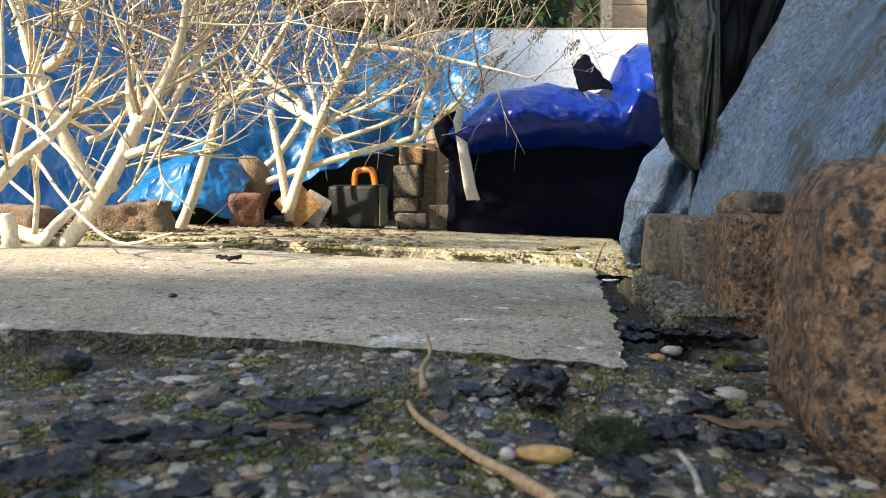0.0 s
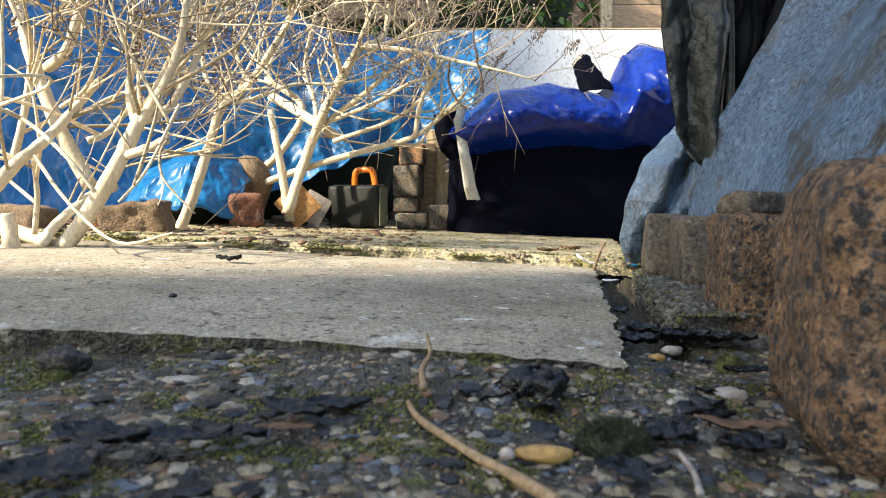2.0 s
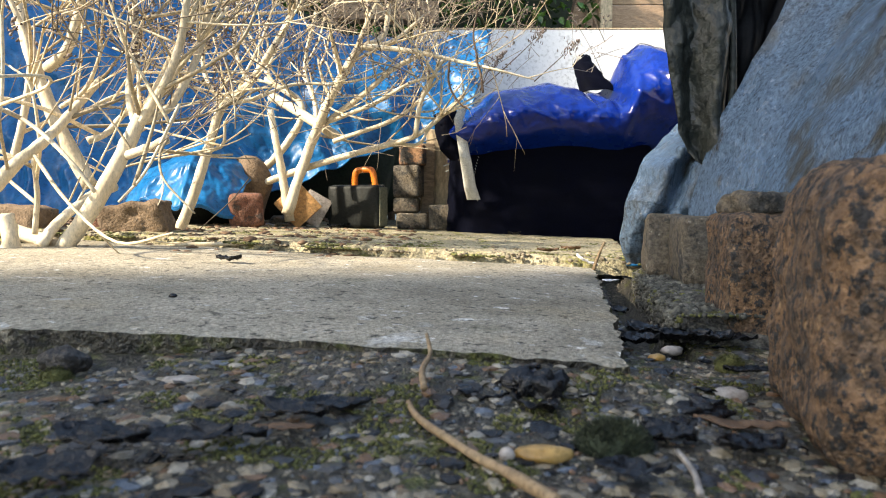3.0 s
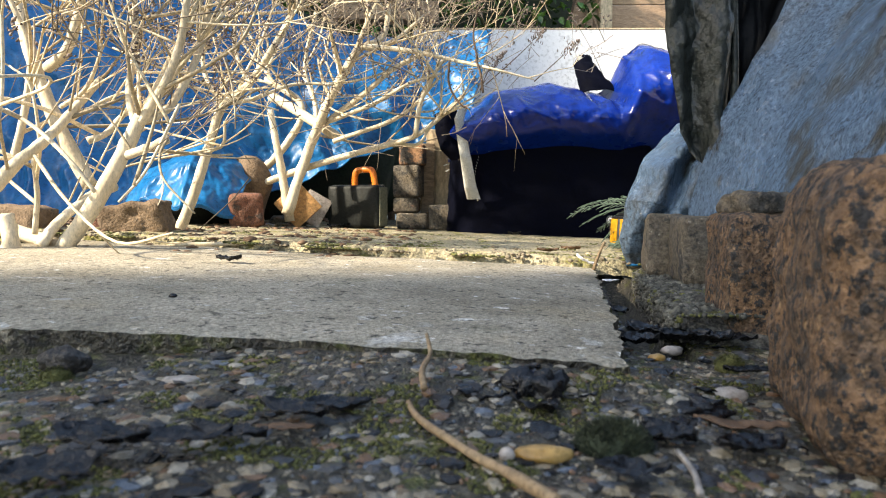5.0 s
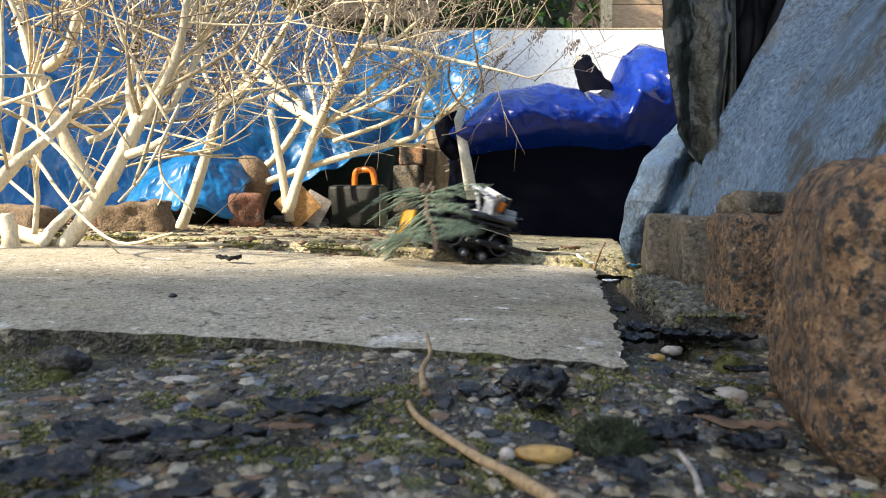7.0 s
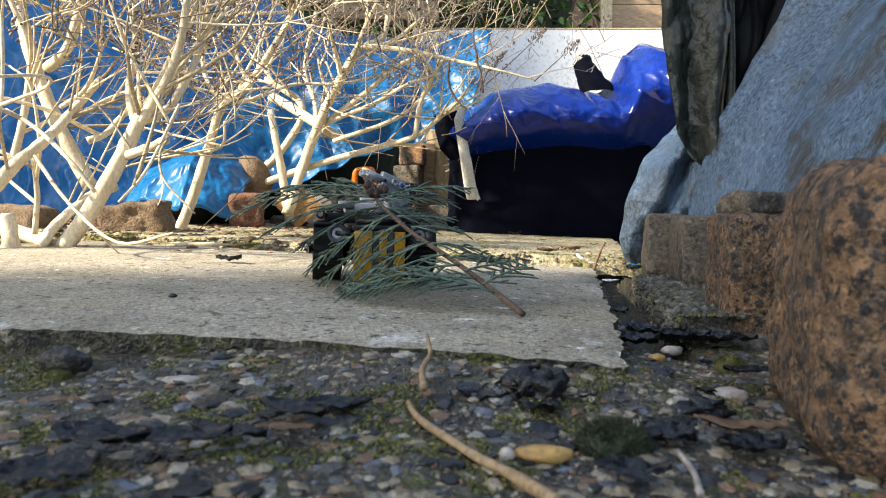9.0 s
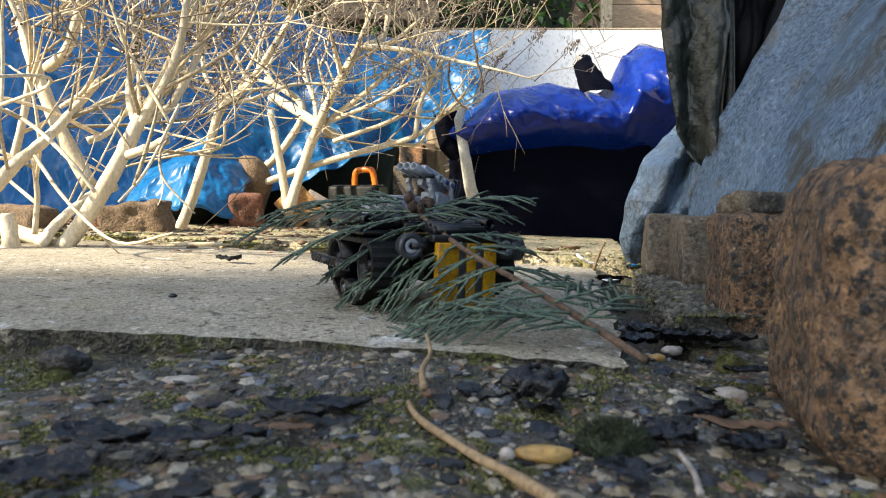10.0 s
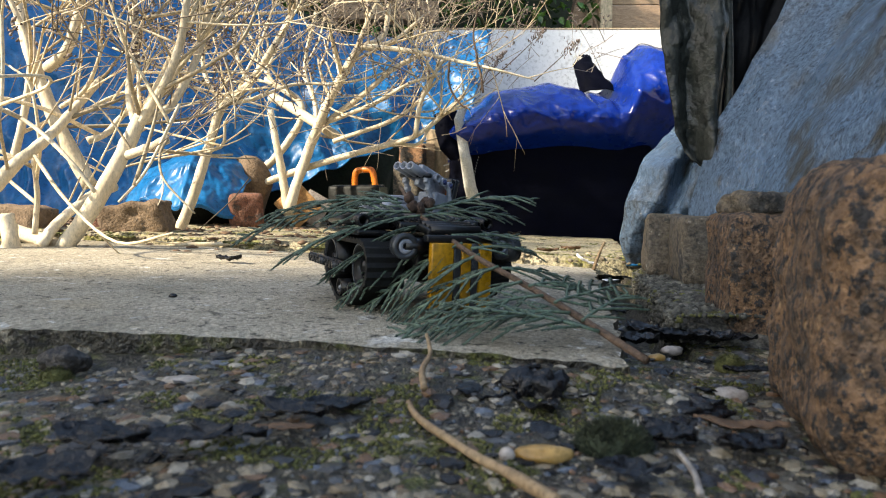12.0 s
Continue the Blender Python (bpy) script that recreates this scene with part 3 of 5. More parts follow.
bulge = empty("tarpaulin", pose(0.45, 1.45, gz(0.45, -0.01)), "bulging grey blue tarpaulin bundle with a deep crease", "tarpaulin bundle")
under(bulge, sheet("cover", 70, 80, small_cover, GREYTARP))
under(bulge, part("hem", tube(([], []), [small_cover(k / 40, 0.02) for k in range(41)], 0.004, 0.004, 6), BLUETARP, None, "bright blue folded hem"))


# the loose dark flap that stirs in the wind: two rigid lengths of cloth
flap = empty("hanging_tarp", pose(0.512, 1.27, 0.95), "dark green tarpaulin flap hanging loose in folds", "tarpaulin")


def flap_outer(s, t):
    """A hanging length, in the flap's own space: t runs down."""
    l = lerp_rows([(0, -0.150, 0.0), (0.3, -0.130, -0.35), (0.62, -0.115, -0.55), (0.85, -0.090, -0.70), (0.95, -0.062, -0.745), (1, -0.03, -0.765)], t)
    r = lerp_rows([(0, 0.012, 0.0), (0.6, 0.012, -0.52), (0.85, 0.0, -0.69), (1, -0.02, -0.765)], t)
    p = Vector((l[0] + (r[0] - l[0]) * s, 0.0, l[1] + (r[1] - l[1]) * s))
    p.y = -0.03 * math.sin(s * 3.0) - 0.018 * math.sin(s * 9 + t * 2) + fold(Vector((p.x * 6, 0, p.z * 3)), 2.2, 0.02) + crumple(Vector((p.x * 1.4, 0, p.z)), 16, 0.010)
    return p


def flap_inner(s, t):
    x0, x1 = -0.012, 0.28 - 0.20 * t
    return Vector((x0 + (x1 - x0) * s, 0.035 + 0.05 * s + fold(Vector((s * 2, 0, t * 2)), 2, 0.03), -0.82 * t))


def flap_seam(s, t):
    a = 2 * math.pi * s
    return Vector((0.004 + 0.006 * math.cos(a) + 0.006 * math.sin(t * 9) - 0.02 * max(0, t - 0.6), -0.012 + 0.007 * math.sin(a), -0.74 * t))


sheet("outer_fold", 60, 130, flap_outer, GREENTARP, flap)
sheet("inner_fold", 24, 50, flap_inner, FOLDSHADE, flap, "inner fold coloured near black for its deep shade")
sheet("seam", 8, 50, flap_seam, GREENTARP, flap, "stitched seam along the fold", 0.002)

# ---- the blue bag on the path ----
bag = empty("storage_bag", pose(0.42, 2.8, gz(0.42, 0.02)), "large navy bag under a shiny royal blue tarpaulin", "bag")
BAG_TOP = [(0, 0.46), (0.04, 0.485), (0.11, 0.525), (0.20, 0.580), (0.30, 0.597), (0.42, 0.61), (0.52, 0.592), (0.62, 0.572), (0.68, 0.585), (0.735, 0.69), (0.80, 0.728), (0.88, 0.715), (1, 0.63)]
BAG_HEM = [(0, 0.30), (0.10, 0.285), (0.3, 0.30), (0.5, 0.315), (0.7, 0.30), (0.85, 0.33), (1, 0.30)]


def bag_cover(s, t):
    """s runs along the bag, t from the back hem over the top to the front hem, which tucks in."""
    x = 0.02 + 0.955 * s
    top, hem = lerp_rows(BAG_TOP, s)[0], lerp_rows(BAG_HEM, s)[0]
    front = t > 0.35
    if not front:
        k = t / 0.35
        y, z = 3.12 - 0.20 * k, hem + (top - hem) * (1 - (1 - k) ** 2)
    else:
        k = (t - 0.35) / 0.65
        y = 2.92 - 0.36 * math.sin(k * 2.8)
        z = top + (hem - top) * (k ** 1.25)
    y += 0.10 * math.exp(-s / 0.05)
    p = Vector((x, y, z))
    n = Vector((0.0, -0.85, 0.35))
    puff = 0.0
    if front:
        bend = s - 0.655 - 0.10 * k + 0.16 * max(0, k - 0.35)
        puff = 0.085 / (1 + math.exp(-bend / 0.010)) * max(0, 1 - k * 1.3) - 0.085 * math.exp(-((bend + 0.02) / 0.028) ** 2) * max(0, 1 - k * 1.4)
        puff -= 0.03 * math.exp(-((bend + 0.11) / 0.03) ** 2) * max(0, 1 - abs(k - 0.25) * 3)
    slant = Vector((p.x * 0.9 + p.z * 1.1, 0.2 * p.y, p.z * 1.0 - p.x * 0.5))
    return p + n * (puff + fold(slant, 2.3, 0.055, 2, 0.4) + crumple(slant, 5.0, 0.034, 3, 0.45))


under(bag, sheet("cover", 190, 120, bag_cover, ROYAL, None, "shiny creased royal blue tarpaulin"))


def bag_body(s, t):
    a = 2 * math.pi * s
    cx, cy = 0.435, 2.93
    w, d = 0.415 - 0.02 * t, 0.21 + 0.02 * math.sin(t * 3)
    q = Vector((cx + w * math.copysign(abs(math.cos(a)) ** 0.35, math.cos(a)), cy + d * math.copysign(abs(math.sin(a)) ** 0.35, math.sin(a)), 0))
    q.z = gz(q.x, 0.012) + (0.42 - 0.10 * math.exp(-(q.x - 0.0) / 0.1)) * t
    return q + Vector((math.cos(a), math.sin(a), 0)) * fold(q, 5, 0.018)


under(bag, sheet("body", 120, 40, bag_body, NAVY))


def strap_shape(s, t):
    p = Vector(lerp_rows([(0, 0.060, 2.63, 0.49), (0.15, 0.040, 2.61, 0.44), (0.45, 0.062, 2.60, 0.30), (0.75, 0.080, 2.65, 0.19), (1, 0.092, 2.68, 0.145)], t))
    w = 0.030 + 0.022 * t
    return p + Vector((w * s, 0.012 * s, 0)) + Vector((0, -0.008, 0)) * math.sin(math.pi * s)


under(bag, sheet("strap", 6, 40, strap_shape, STRAP, None, "broad white webbing strap", 0.004))


def bag_flap(s, t):
    p = Vector(lerp_rows([(0, -0.035, 2.72, 0.47), (0.3, -0.03, 2.68, 0.40), (0.6, -0.01, 2.64, 0.33), (1, 0.03, 2.64, 0.29)], t))
    p += Vector((0.085 * s, -0.03 * math.sin(math.pi * s), 0.035 * s * (1 - t)))
    return p + Vector((0, -1, 0)) * fold(p, 9, 0.015)


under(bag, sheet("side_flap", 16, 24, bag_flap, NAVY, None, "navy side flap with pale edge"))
st = ([], [])
for k in range(16):
    a = Vector((0.135 - 0.015 * math.sin(k * 0.2), 2.69, 0.31 - 0.011 * k))
    tube(st, [a, a + Vector((0.001, -0.002, -0.006))], 0.0012, 0.0012, 5)
under(bag, part("stitching", st, STRAP, None, "line of white stitches"))


for k in range(5):
    mk = box(0.016 + 0.008 * (k % 2), 0.003, 0.004, 0.001, (0.012 + 0.004 * (k % 3), 2.640, 0.34 - 0.022 * k), pose(0, 0, 0, 0, 25 - 14 * k, 0))
    under(bag, part("print_mark", mk, STRAP, None, "pale printed bar"))


def hood(s, t):
    a = math.pi * (s - 0.5) * 1.2
    c = Vector(lerp_rows([(0, 0.565, 2.90, 0.735), (0.35, 0.56, 2.88, 0.70), (0.7, 0.585, 2.84, 0.63), (1, 0.61, 2.80, 0.57)], t))
    w = 0.022 + 0.050 * t
    return c + Vector((w * math.sin(a) + 0.01, -w * math.cos(a), 0)) + Vector((0.006, 0.004, 0.008)) * noise.noise(c * 30 + Vector((s * 6, 0, 0)))


under(bag, sheet("handle_fold", 20, 20, hood, NAVY, None, "upright navy fold with frayed pale edge"))
r = ([], [])
for k in range(26):
    a = Vector((0.55 + 0.035 * noise.noise(Vector((k * 0.9, 0, 0))), 2.865, 0.725 + 0.012 * noise.noise(Vector((0, k * 1.1, 0)))))
    tube(r, spline([a, a + Vector((0.012 * math.sin(k), -0.004, -0.012)), a + Vector((0.016 * math.sin(k * 2.1), -0.006, -0.03))], 3), 0.002, 0.0008, 5)
under(bag, part("frayed_edge", r, STRAP, None, "frayed pale threads"))
hem = ([], [])
tube(hem, [bag_cover(0.74 + 0.26 * k / 30, 0.36) + Vector((0, -0.012, 0.006)) for k in range(31)], 0.004, 0.004, 6)
under(bag, part("piping", hem, STRAP, None, "pale piping along the tarpaulin top"))

# ---- what stands behind: board, timber, fence, hedge ----
ob = part("white_board", box(1.75, 0.03, 1.05, 0.004), WHITE)
ob.matrix_world = pose(0.72, 3.62, gz(0.72, 0.02) + 0.505, -2, 0, 0)
tagged(ob, "white painted board leaning upright behind the bag", "board")
edge = part("edge_strip", box(1.75, 0.034, 0.008, 0.002, (0, 0, 0.529)), WOOD, ob, "brown raw top edge")

ob = part("timber_beam", box(0.52, 0.10, 0.095, 0.008), BEAM)
ob.matrix_world = pose(-0.28, 3.45, 1.06, 0, 1, 0)
tagged(ob, "weathered brown timber beam lying on the covered heap", "beam")

fence = empty("wooden_fence", pose(1.6, 5.4, gz(1.6)), "brown board fence with pale posts", "fence")
for k in range(9):
    part("board", box(3.2, 0.025, 0.235, 0.004, (0.55, 0, 0.15 + 0.24 * k)), FENCE, fence)
part("post", box(0.09, 0.09, 2.3, 0.006, (-0.38, -0.06, 1.12)), WOOD, fence, "pale timber post")
part("post", box(0.09, 0.09, 2.3, 0.006, (1.5, -0.06, 1.12)), WOOD, fence, "pale timber post")
part("post", box(0.05, 0.05, 2.3, 0.006, (-0.50, -0.05, 1.12)), BEAM, fence)


def build_hedge():
    rng = random.Random(12)
    h = empty("laurel_hedge", pose(0.1, 5.0, gz(0.1)), "dark glossy laurel hedge with yellow green tips", "hedge")
    # near-black solid behind the leaves, coloured as the shade between them
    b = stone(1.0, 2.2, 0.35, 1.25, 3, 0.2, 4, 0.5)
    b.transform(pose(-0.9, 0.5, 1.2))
    part("shade", b, HEDGEDARK, h, "dark solid standing in for shade inside the hedge")
    tr = ([], [])
    for k in range(9):
        x = -2.6 + 0.42 * k
        tube(tr, spline([(x, 0.4, 0), (x + rng.uniform(-0.1, 0.1), 0.35, 0.8), (x + rng.uniform(-0.2, 0.2), 0.2, 1.7)], 5), 0.03, 0.01, 6)
    tagged(part("trunks", tr, STEM, h), kind="stuff")
    vs, fs = [], []
    for k in range(5200):
        x, z = rng.uniform(-3.2, 0.98), rng.uniform(0.7, 2.3)
        if x > 0.72 and rng.random() < 0.35:
            continue
        y = rng.uniform(-0.15, 0.22) + 0.1 * noise.noise(Vector((x * 3, z * 3, 0)))
        ln, w = rng.uniform(0.05, 0.105), rng.uniform(0.014, 0.026)
        rot = Euler((rng.uniform(-1.2, 0.6), rng.uniform(-0.8, 0.8), rng.uniform(0, 6.3))).to_matrix()
        base = len(vs)
        for q in ((0, 0, 0), (w, ln * 0.35, 0.008), (w * 0.8, ln * 0.7, 0.004), (0, ln, -0.012), (-w * 0.8, ln * 0.7, 0.004), (-w, ln * 0.35, 0.008), (0, ln * 0.5, -0.006)):
            vs.append(Vector((x, y, z)) + rot @ Vector(q))
        for a in range(6):
            fs.append((base + a, base + (a + 1) % 6, base + 6))
    tagged(part("leaves", (vs, fs), LEAF, h), kind="stuff")


build_hedge()


# ---- the blue tarpaulin over the heap behind the shrubs ----
def heap_cover(s, t):
    x = -3.4 + 3.49 * s
    top = 1.55 - 0.62 * min(1, max(0, (x + 1.5) / 0.9)) + 0.05 * noise.noise(Vector((x * 2, 0, 0)))
    foot = 0.06 if x < -0.95 else 0.06 + 0.32 * min(1, (x + 0.95) / 0.75)
    yb = 2.75 if x < -0.95 else 2.75 + 0.35 * min(1, (x + 0.95) / 0.8)
    z = foot + (top - foot) * t
    y = yb + (3.35 - yb) * t ** 0.8 - 0.10 * math.sin(math.pi * t)
    x += 0.14 * max(0, s - 0.85) / 0.15 * t
    p = Vector((x, y, z))
    return p + Vector((0, -0.9, 0.3)) * (fold(Vector((p.x * 1.2 + p.z * 0.9, 0.3 * p.y, p.z * 0.6 - p.x * 0.4)), 2.6, 0.11, 2, 0.5) + crumple(Vector((p.x * 1.1 + p.z * 0.5, 0.2 * p.y, p.z * 0.6 - p.x * 0.35)), 5.5, 0.045, 3, 0.5))


heap = empty("covered_heap", pose(-1.2, 3.3, gz(-1.2, 0.02)), "garden heap under a wrinkled bright blue tarpaulin", "covered heap")
under(heap, sheet("cover", 340, 130, heap_cover, BLUETARP, None, "bright blue creased tarpaulin"))
core = stone(1.0, 1.9, 0.22, 0.85, 8, 0.15, 3, 0.6)
core.transform(pose(-2.0, 3.62, 0.45))
under(heap, part("core", core, HEDGEDARK, None, "dark stacked goods inside"))


def bundle_shape(s, t):
    """A low tongue of the blue sheet drawn to a peak over something hidden."""
    k = max(0.0, 1 - abs(s - 0.62) / 0.64) ** 0.85
    p = Vector((-1.13 + 0.42 * s, 2.50 - 0.20 * k + 0.45 * (1 - t), 0))
    p.z = 0.12 + 0.07 * (1 - s) + 0.24 * (1 - t) ** 0.7 * (0.35 + 0.65 * k) + 0.03 * k
    if t > 0.75:
        p.z -= (t - 0.75) * (0.25 + 0.12 * noise.noise(Vector((s * 6, 0, 0))))
    return p + Vector((0.2, -0.8, 0.3)) * (fold(Vector((p.x * 2, p.y, p.z)), 4, 0.04, 2) + crumple(p, 8, 0.028, 2))


tongue = empty("tarpaulin", pose(-0.92, 2.5, gz(-0.92, 0.02)), "bright blue tarpaulin tongue hanging over a dark tub", "tarpaulin")
under(tongue, sheet("cover", 100, 70, bundle_shape, BLUETARP))
under(tongue, part("hem", tube(([], []), [bundle_shape(k / 60, 0.99) for k in range(61)], 0.004, 0.004, 6), BLUETARP, None, "folded blue hem"))
tub = bmesh.new()
bmesh.ops.create_cone(tub, cap_ends=True, segments=28, radius1=0.13, radius2=0.155, depth=0.16)
bmesh.ops.bevel(tub, geom=tub.edges[:], offset=0.006, segments=2, affect="EDGES")
ob = part("tub", tub, CASE)
ob.matrix_world = pose(-0.90, 2.62, gz(-0.90, 0.02) + 0.08)
tagged(ob, "dark plastic tub under the blue tarpaulin", "tub")


# ---- bricks, rubble, tool case and boards at the foot of the heap ----
def loose(name, bm, mat, m, label, category, group=""):
    ob = part(name, bm, mat)
    ob.matrix_world = m
    return tagged(ob, label, category, group)


D = 2.9
loose("brick", worn_block(0.130, 0.10, 0.068, 11, 0.002, 7, 0.012), GREYBRICK, pose(-0.128, D, gz(-0.13, 0.02), 0, 0, 6), "dark brick at the foot of the small stack", "brick", "small brick stack")
loose("brick", worn_block(0.105, 0.10, 0.062, 12, 0.002, 7, 0.012), GREYBRICK, pose(-0.150, D, gz(-0.13, 0.088), 0, 0, -4), "grey brick with rounded edges in the small stack", "brick", "small brick stack")
loose("brick", worn_block(0.112, 0.10, 0.132, 13, 0.002, 7, 0.010), GREYBRICK, pose(-0.142, D, gz(-0.13, 0.150), 0, 0, -12), "large brown grey brick in the small stack", "brick", "small brick stack")
loose("brick", worn_block(0.105, 0.10, 0.085, 14, 0.002, 7, 0.008), BRICK, pose(-0.125, D + 0.02, gz(-0.13, 0.282), 0, 0, -6), "brown brick on top of the small stack", "brick", "small brick stack")
loose("timber_offcut", box(0.055, 0.03, 0.36, 0.003), BEAM, pose(-0.066, 2.96, gz(-0.06, 0.02) + 0.18, 0, 1, 8), "reddish timber offcut standing behind the brick stack", "timber")
loose("timber_offcut", box(0.13, 0.035, 0.42, 0.003), WOOD, pose(-0.012, 3.0, gz(0, 0.02) + 0.215, 2, 2, 0), "pale raw timber board standing on end", "timber")
loose("brick", worn_block(0.13, 0.10, 0.105, 15, 0.002, 7, 0.008), GREYBRICK, pose(0.005, 2.88, gz(0, 0.02), 0, 0, 3), "dark block standing before the pale timber", "block")

case = empty("tool_case", pose(-0.335, 2.72, gz(-0.36, 0.02), 0, 0, -20), "black plastic tool case with orange handle on the path", "tool case")
part("shell", box(0.22, 0.075, 0.165, 0.014, (0, 0, 0.0835)), CASE, case)
part("lid_edge", box(0.224, 0.012, 0.169, 0.006, (0, 0.01, 0.0846)), CASE, case)
part("side_panel", box(0.006, 0.066, 0.15, 0.003, (0.1125, 0, 0.083)), CASELIT, case, "olive end face coloured paler as if lit")
hd = ([], [])
tube(hd, spline([(-0.01, 0, 0.160), (-0.008, 0, 0.200), (0.004, 0, 0.222), (0.048, 0, 0.226), (0.068, 0, 0.216), (0.080, 0, 0.160)], 6), 0.0125, 0.0125, 12)
part("handle", hd, ORANGE, case, "orange plastic handle")

loose("board_scrap", box(0.13, 0.012, 0.125, 0.003), CARD, pose(-0.545, 2.62, gz(-0.53, 0.102), -8, 47, 4), "orange brown square of board standing on its corner", "board")
loose("board_scrap", box(0.10, 0.010, 0.12, 0.003), PALESTONE, pose(-0.50, 2.70, gz(-0.5, 0.09), -10, 30, 10), "pale scrap of board behind the orange one", "board")
loose("brick", worn_block(0.115, 0.09, 0.118, 21, 0.005, 9, 0.014), REDBRICK, pose(-0.690, 2.45, gz(-0.69, 0.018), 2, -3, 20), "broken rust red brick at the foot of the heap", "brick", "rubble")
loose("rubble_stone", stone(0.1, 0.95, 0.75, 1.45, 31, 0.25, 3, 0.4), ROCK, pose(-0.755, 2.66, 0.175, 0, 10, 0), "tan sandstone lump leaning on the heap", "stone", "rubble")
loose("rubble_stone", worn_block(0.175, 0.10, 0.092, 33, 0.009, 11, 0.010), ROCK, pose(-0.83, 1.90, gz(-0.83, 0.002), 0, -6, 8), "broken brown brick lump lying in the bed", "stone", "rubble")
loose("rubble_stone", worn_block(0.14, 0.10, 0.065, 35, 0.008, 9, 0.012), REDBRICK, pose(-0.95, 2.02, gz(-0.95, 0.004), 0, 5, 24), "dull red brick lump under a branch", "stone", "rubble")
loose("rubble_stone", worn_block(0.2, 0.10, 0.075, 36, 0.008, 9, 0.012), ROCK, pose(-1.14, 1.85, gz(-1.14, 0.002), 0, 3, -10), "grey brown stone in the shade of the shrub", "stone", "rubble")
loose("rubble_stone", stone(0.05, 1.6, 0.8, 0.5, 37, 0.25, 3, 0.6), GREYBRICK, pose(-0.60, 2.72, gz(-0.6, 0.035), 0, 3, 10), "dark stone lump beside the board scraps", "stone", "rubble")

# ---- plain walls added out of view to close the yard; the sun comes in between two that block it ----
tagged(part("wall_back", box(9.0, 0.25, 2.2, 0.01, (2.0, -7.4, 0.9)), RENDERWALL), "plain rendered house wall behind the yard", "wall", kind="structure")
tagged(part("wall_side", box(0.2, 12.0, 1.9, 0.01, (5.5, 0.0, 0.7)), RENDERWALL), "plain rendered garden wall", "wall", kind="structure")
# added unseen to block the sun from the near slab, gravel and bricks
tagged(part("wall_house", box(0.3, 3.2, 8.4, 0.01, (-8.0, -4.14, 4.0)), RENDERWALL), "unseen plain wall added to shade the near ground", "wall", kind="structure")
# added unseen to keep direct sun off the white board and fence
tagged(part("wall_neighbour", box(0.3, 6.5, 7.6, 0.01, (-6.0, 3.75, 3.6)), RENDERWALL), "unseen plain wall added to shade the white board", "wall", kind="structure")


# ---- the bare shrubs ----
def grow(store, rng, p, d, length, r, depth, tips):
    """A forked dry twig."""
    pts = [p.copy()]
    steps = 5
    q = p.copy()
    for k in range(steps):
        d = (d + Vector((rng.uniform(-1, 1), rng.uniform(-0.7, 0.7), rng.uniform(-0.7, 1))) * 0.12).normalized()
        q = q + d * (length / steps)
        pts.append(q.copy())
    tube(store, pts, r, r * 0.5, 5 if r > 0.002 else 4)
    if depth == 0:
        tips.append((q, d))
        return
    for k in range(rng.choice((1, 2, 2))):
        i = rng.randint(2, steps)
        nd = (d + Vector((rng.uniform(-1, 1), rng.uniform(-0.8, 0.8), rng.uniform(-0.5, 0.9))) * 0.85).normalized()
        grow(store, rng, pts[i], nd, length * rng.uniform(0.55, 0.8), r * 0.58, depth - 1, tips)


def seed_heads(store, rng, tips, chance):
    vs, fs = store
    for p, d in tips:
        if rng.random() > chance or p.z < 0.42:
            continue
        for k in range(rng.randint(9, 18)):
            c = p + Vector((rng.gauss(0, 0.014), rng.gauss(0, 0.014), rng.gauss(0, 0.014)))
            s = rng.uniform(0.0025, 0.006)
            b = len(vs)
            ax = Vector((rng.uniform(-1, 1), rng.uniform(-1, 1), rng.uniform(-1, 1))) * s
            bx = ax.orthogonal().normalized() * s * 0.8
            cx = ax.cross(bx).normalized() * s * 0.7
            vs += [c + ax * 1.3, c - ax * 1.3, c + bx, c - bx, c + cx, c - cx]
            for f in ((0, 2, 4), (0, 4, 3), (0, 3, 5), (0, 5, 2), (1, 4, 2), (1, 3, 4), (1, 5, 3), (1, 2, 5)):
                fs.append(tuple(b + q for q in f))


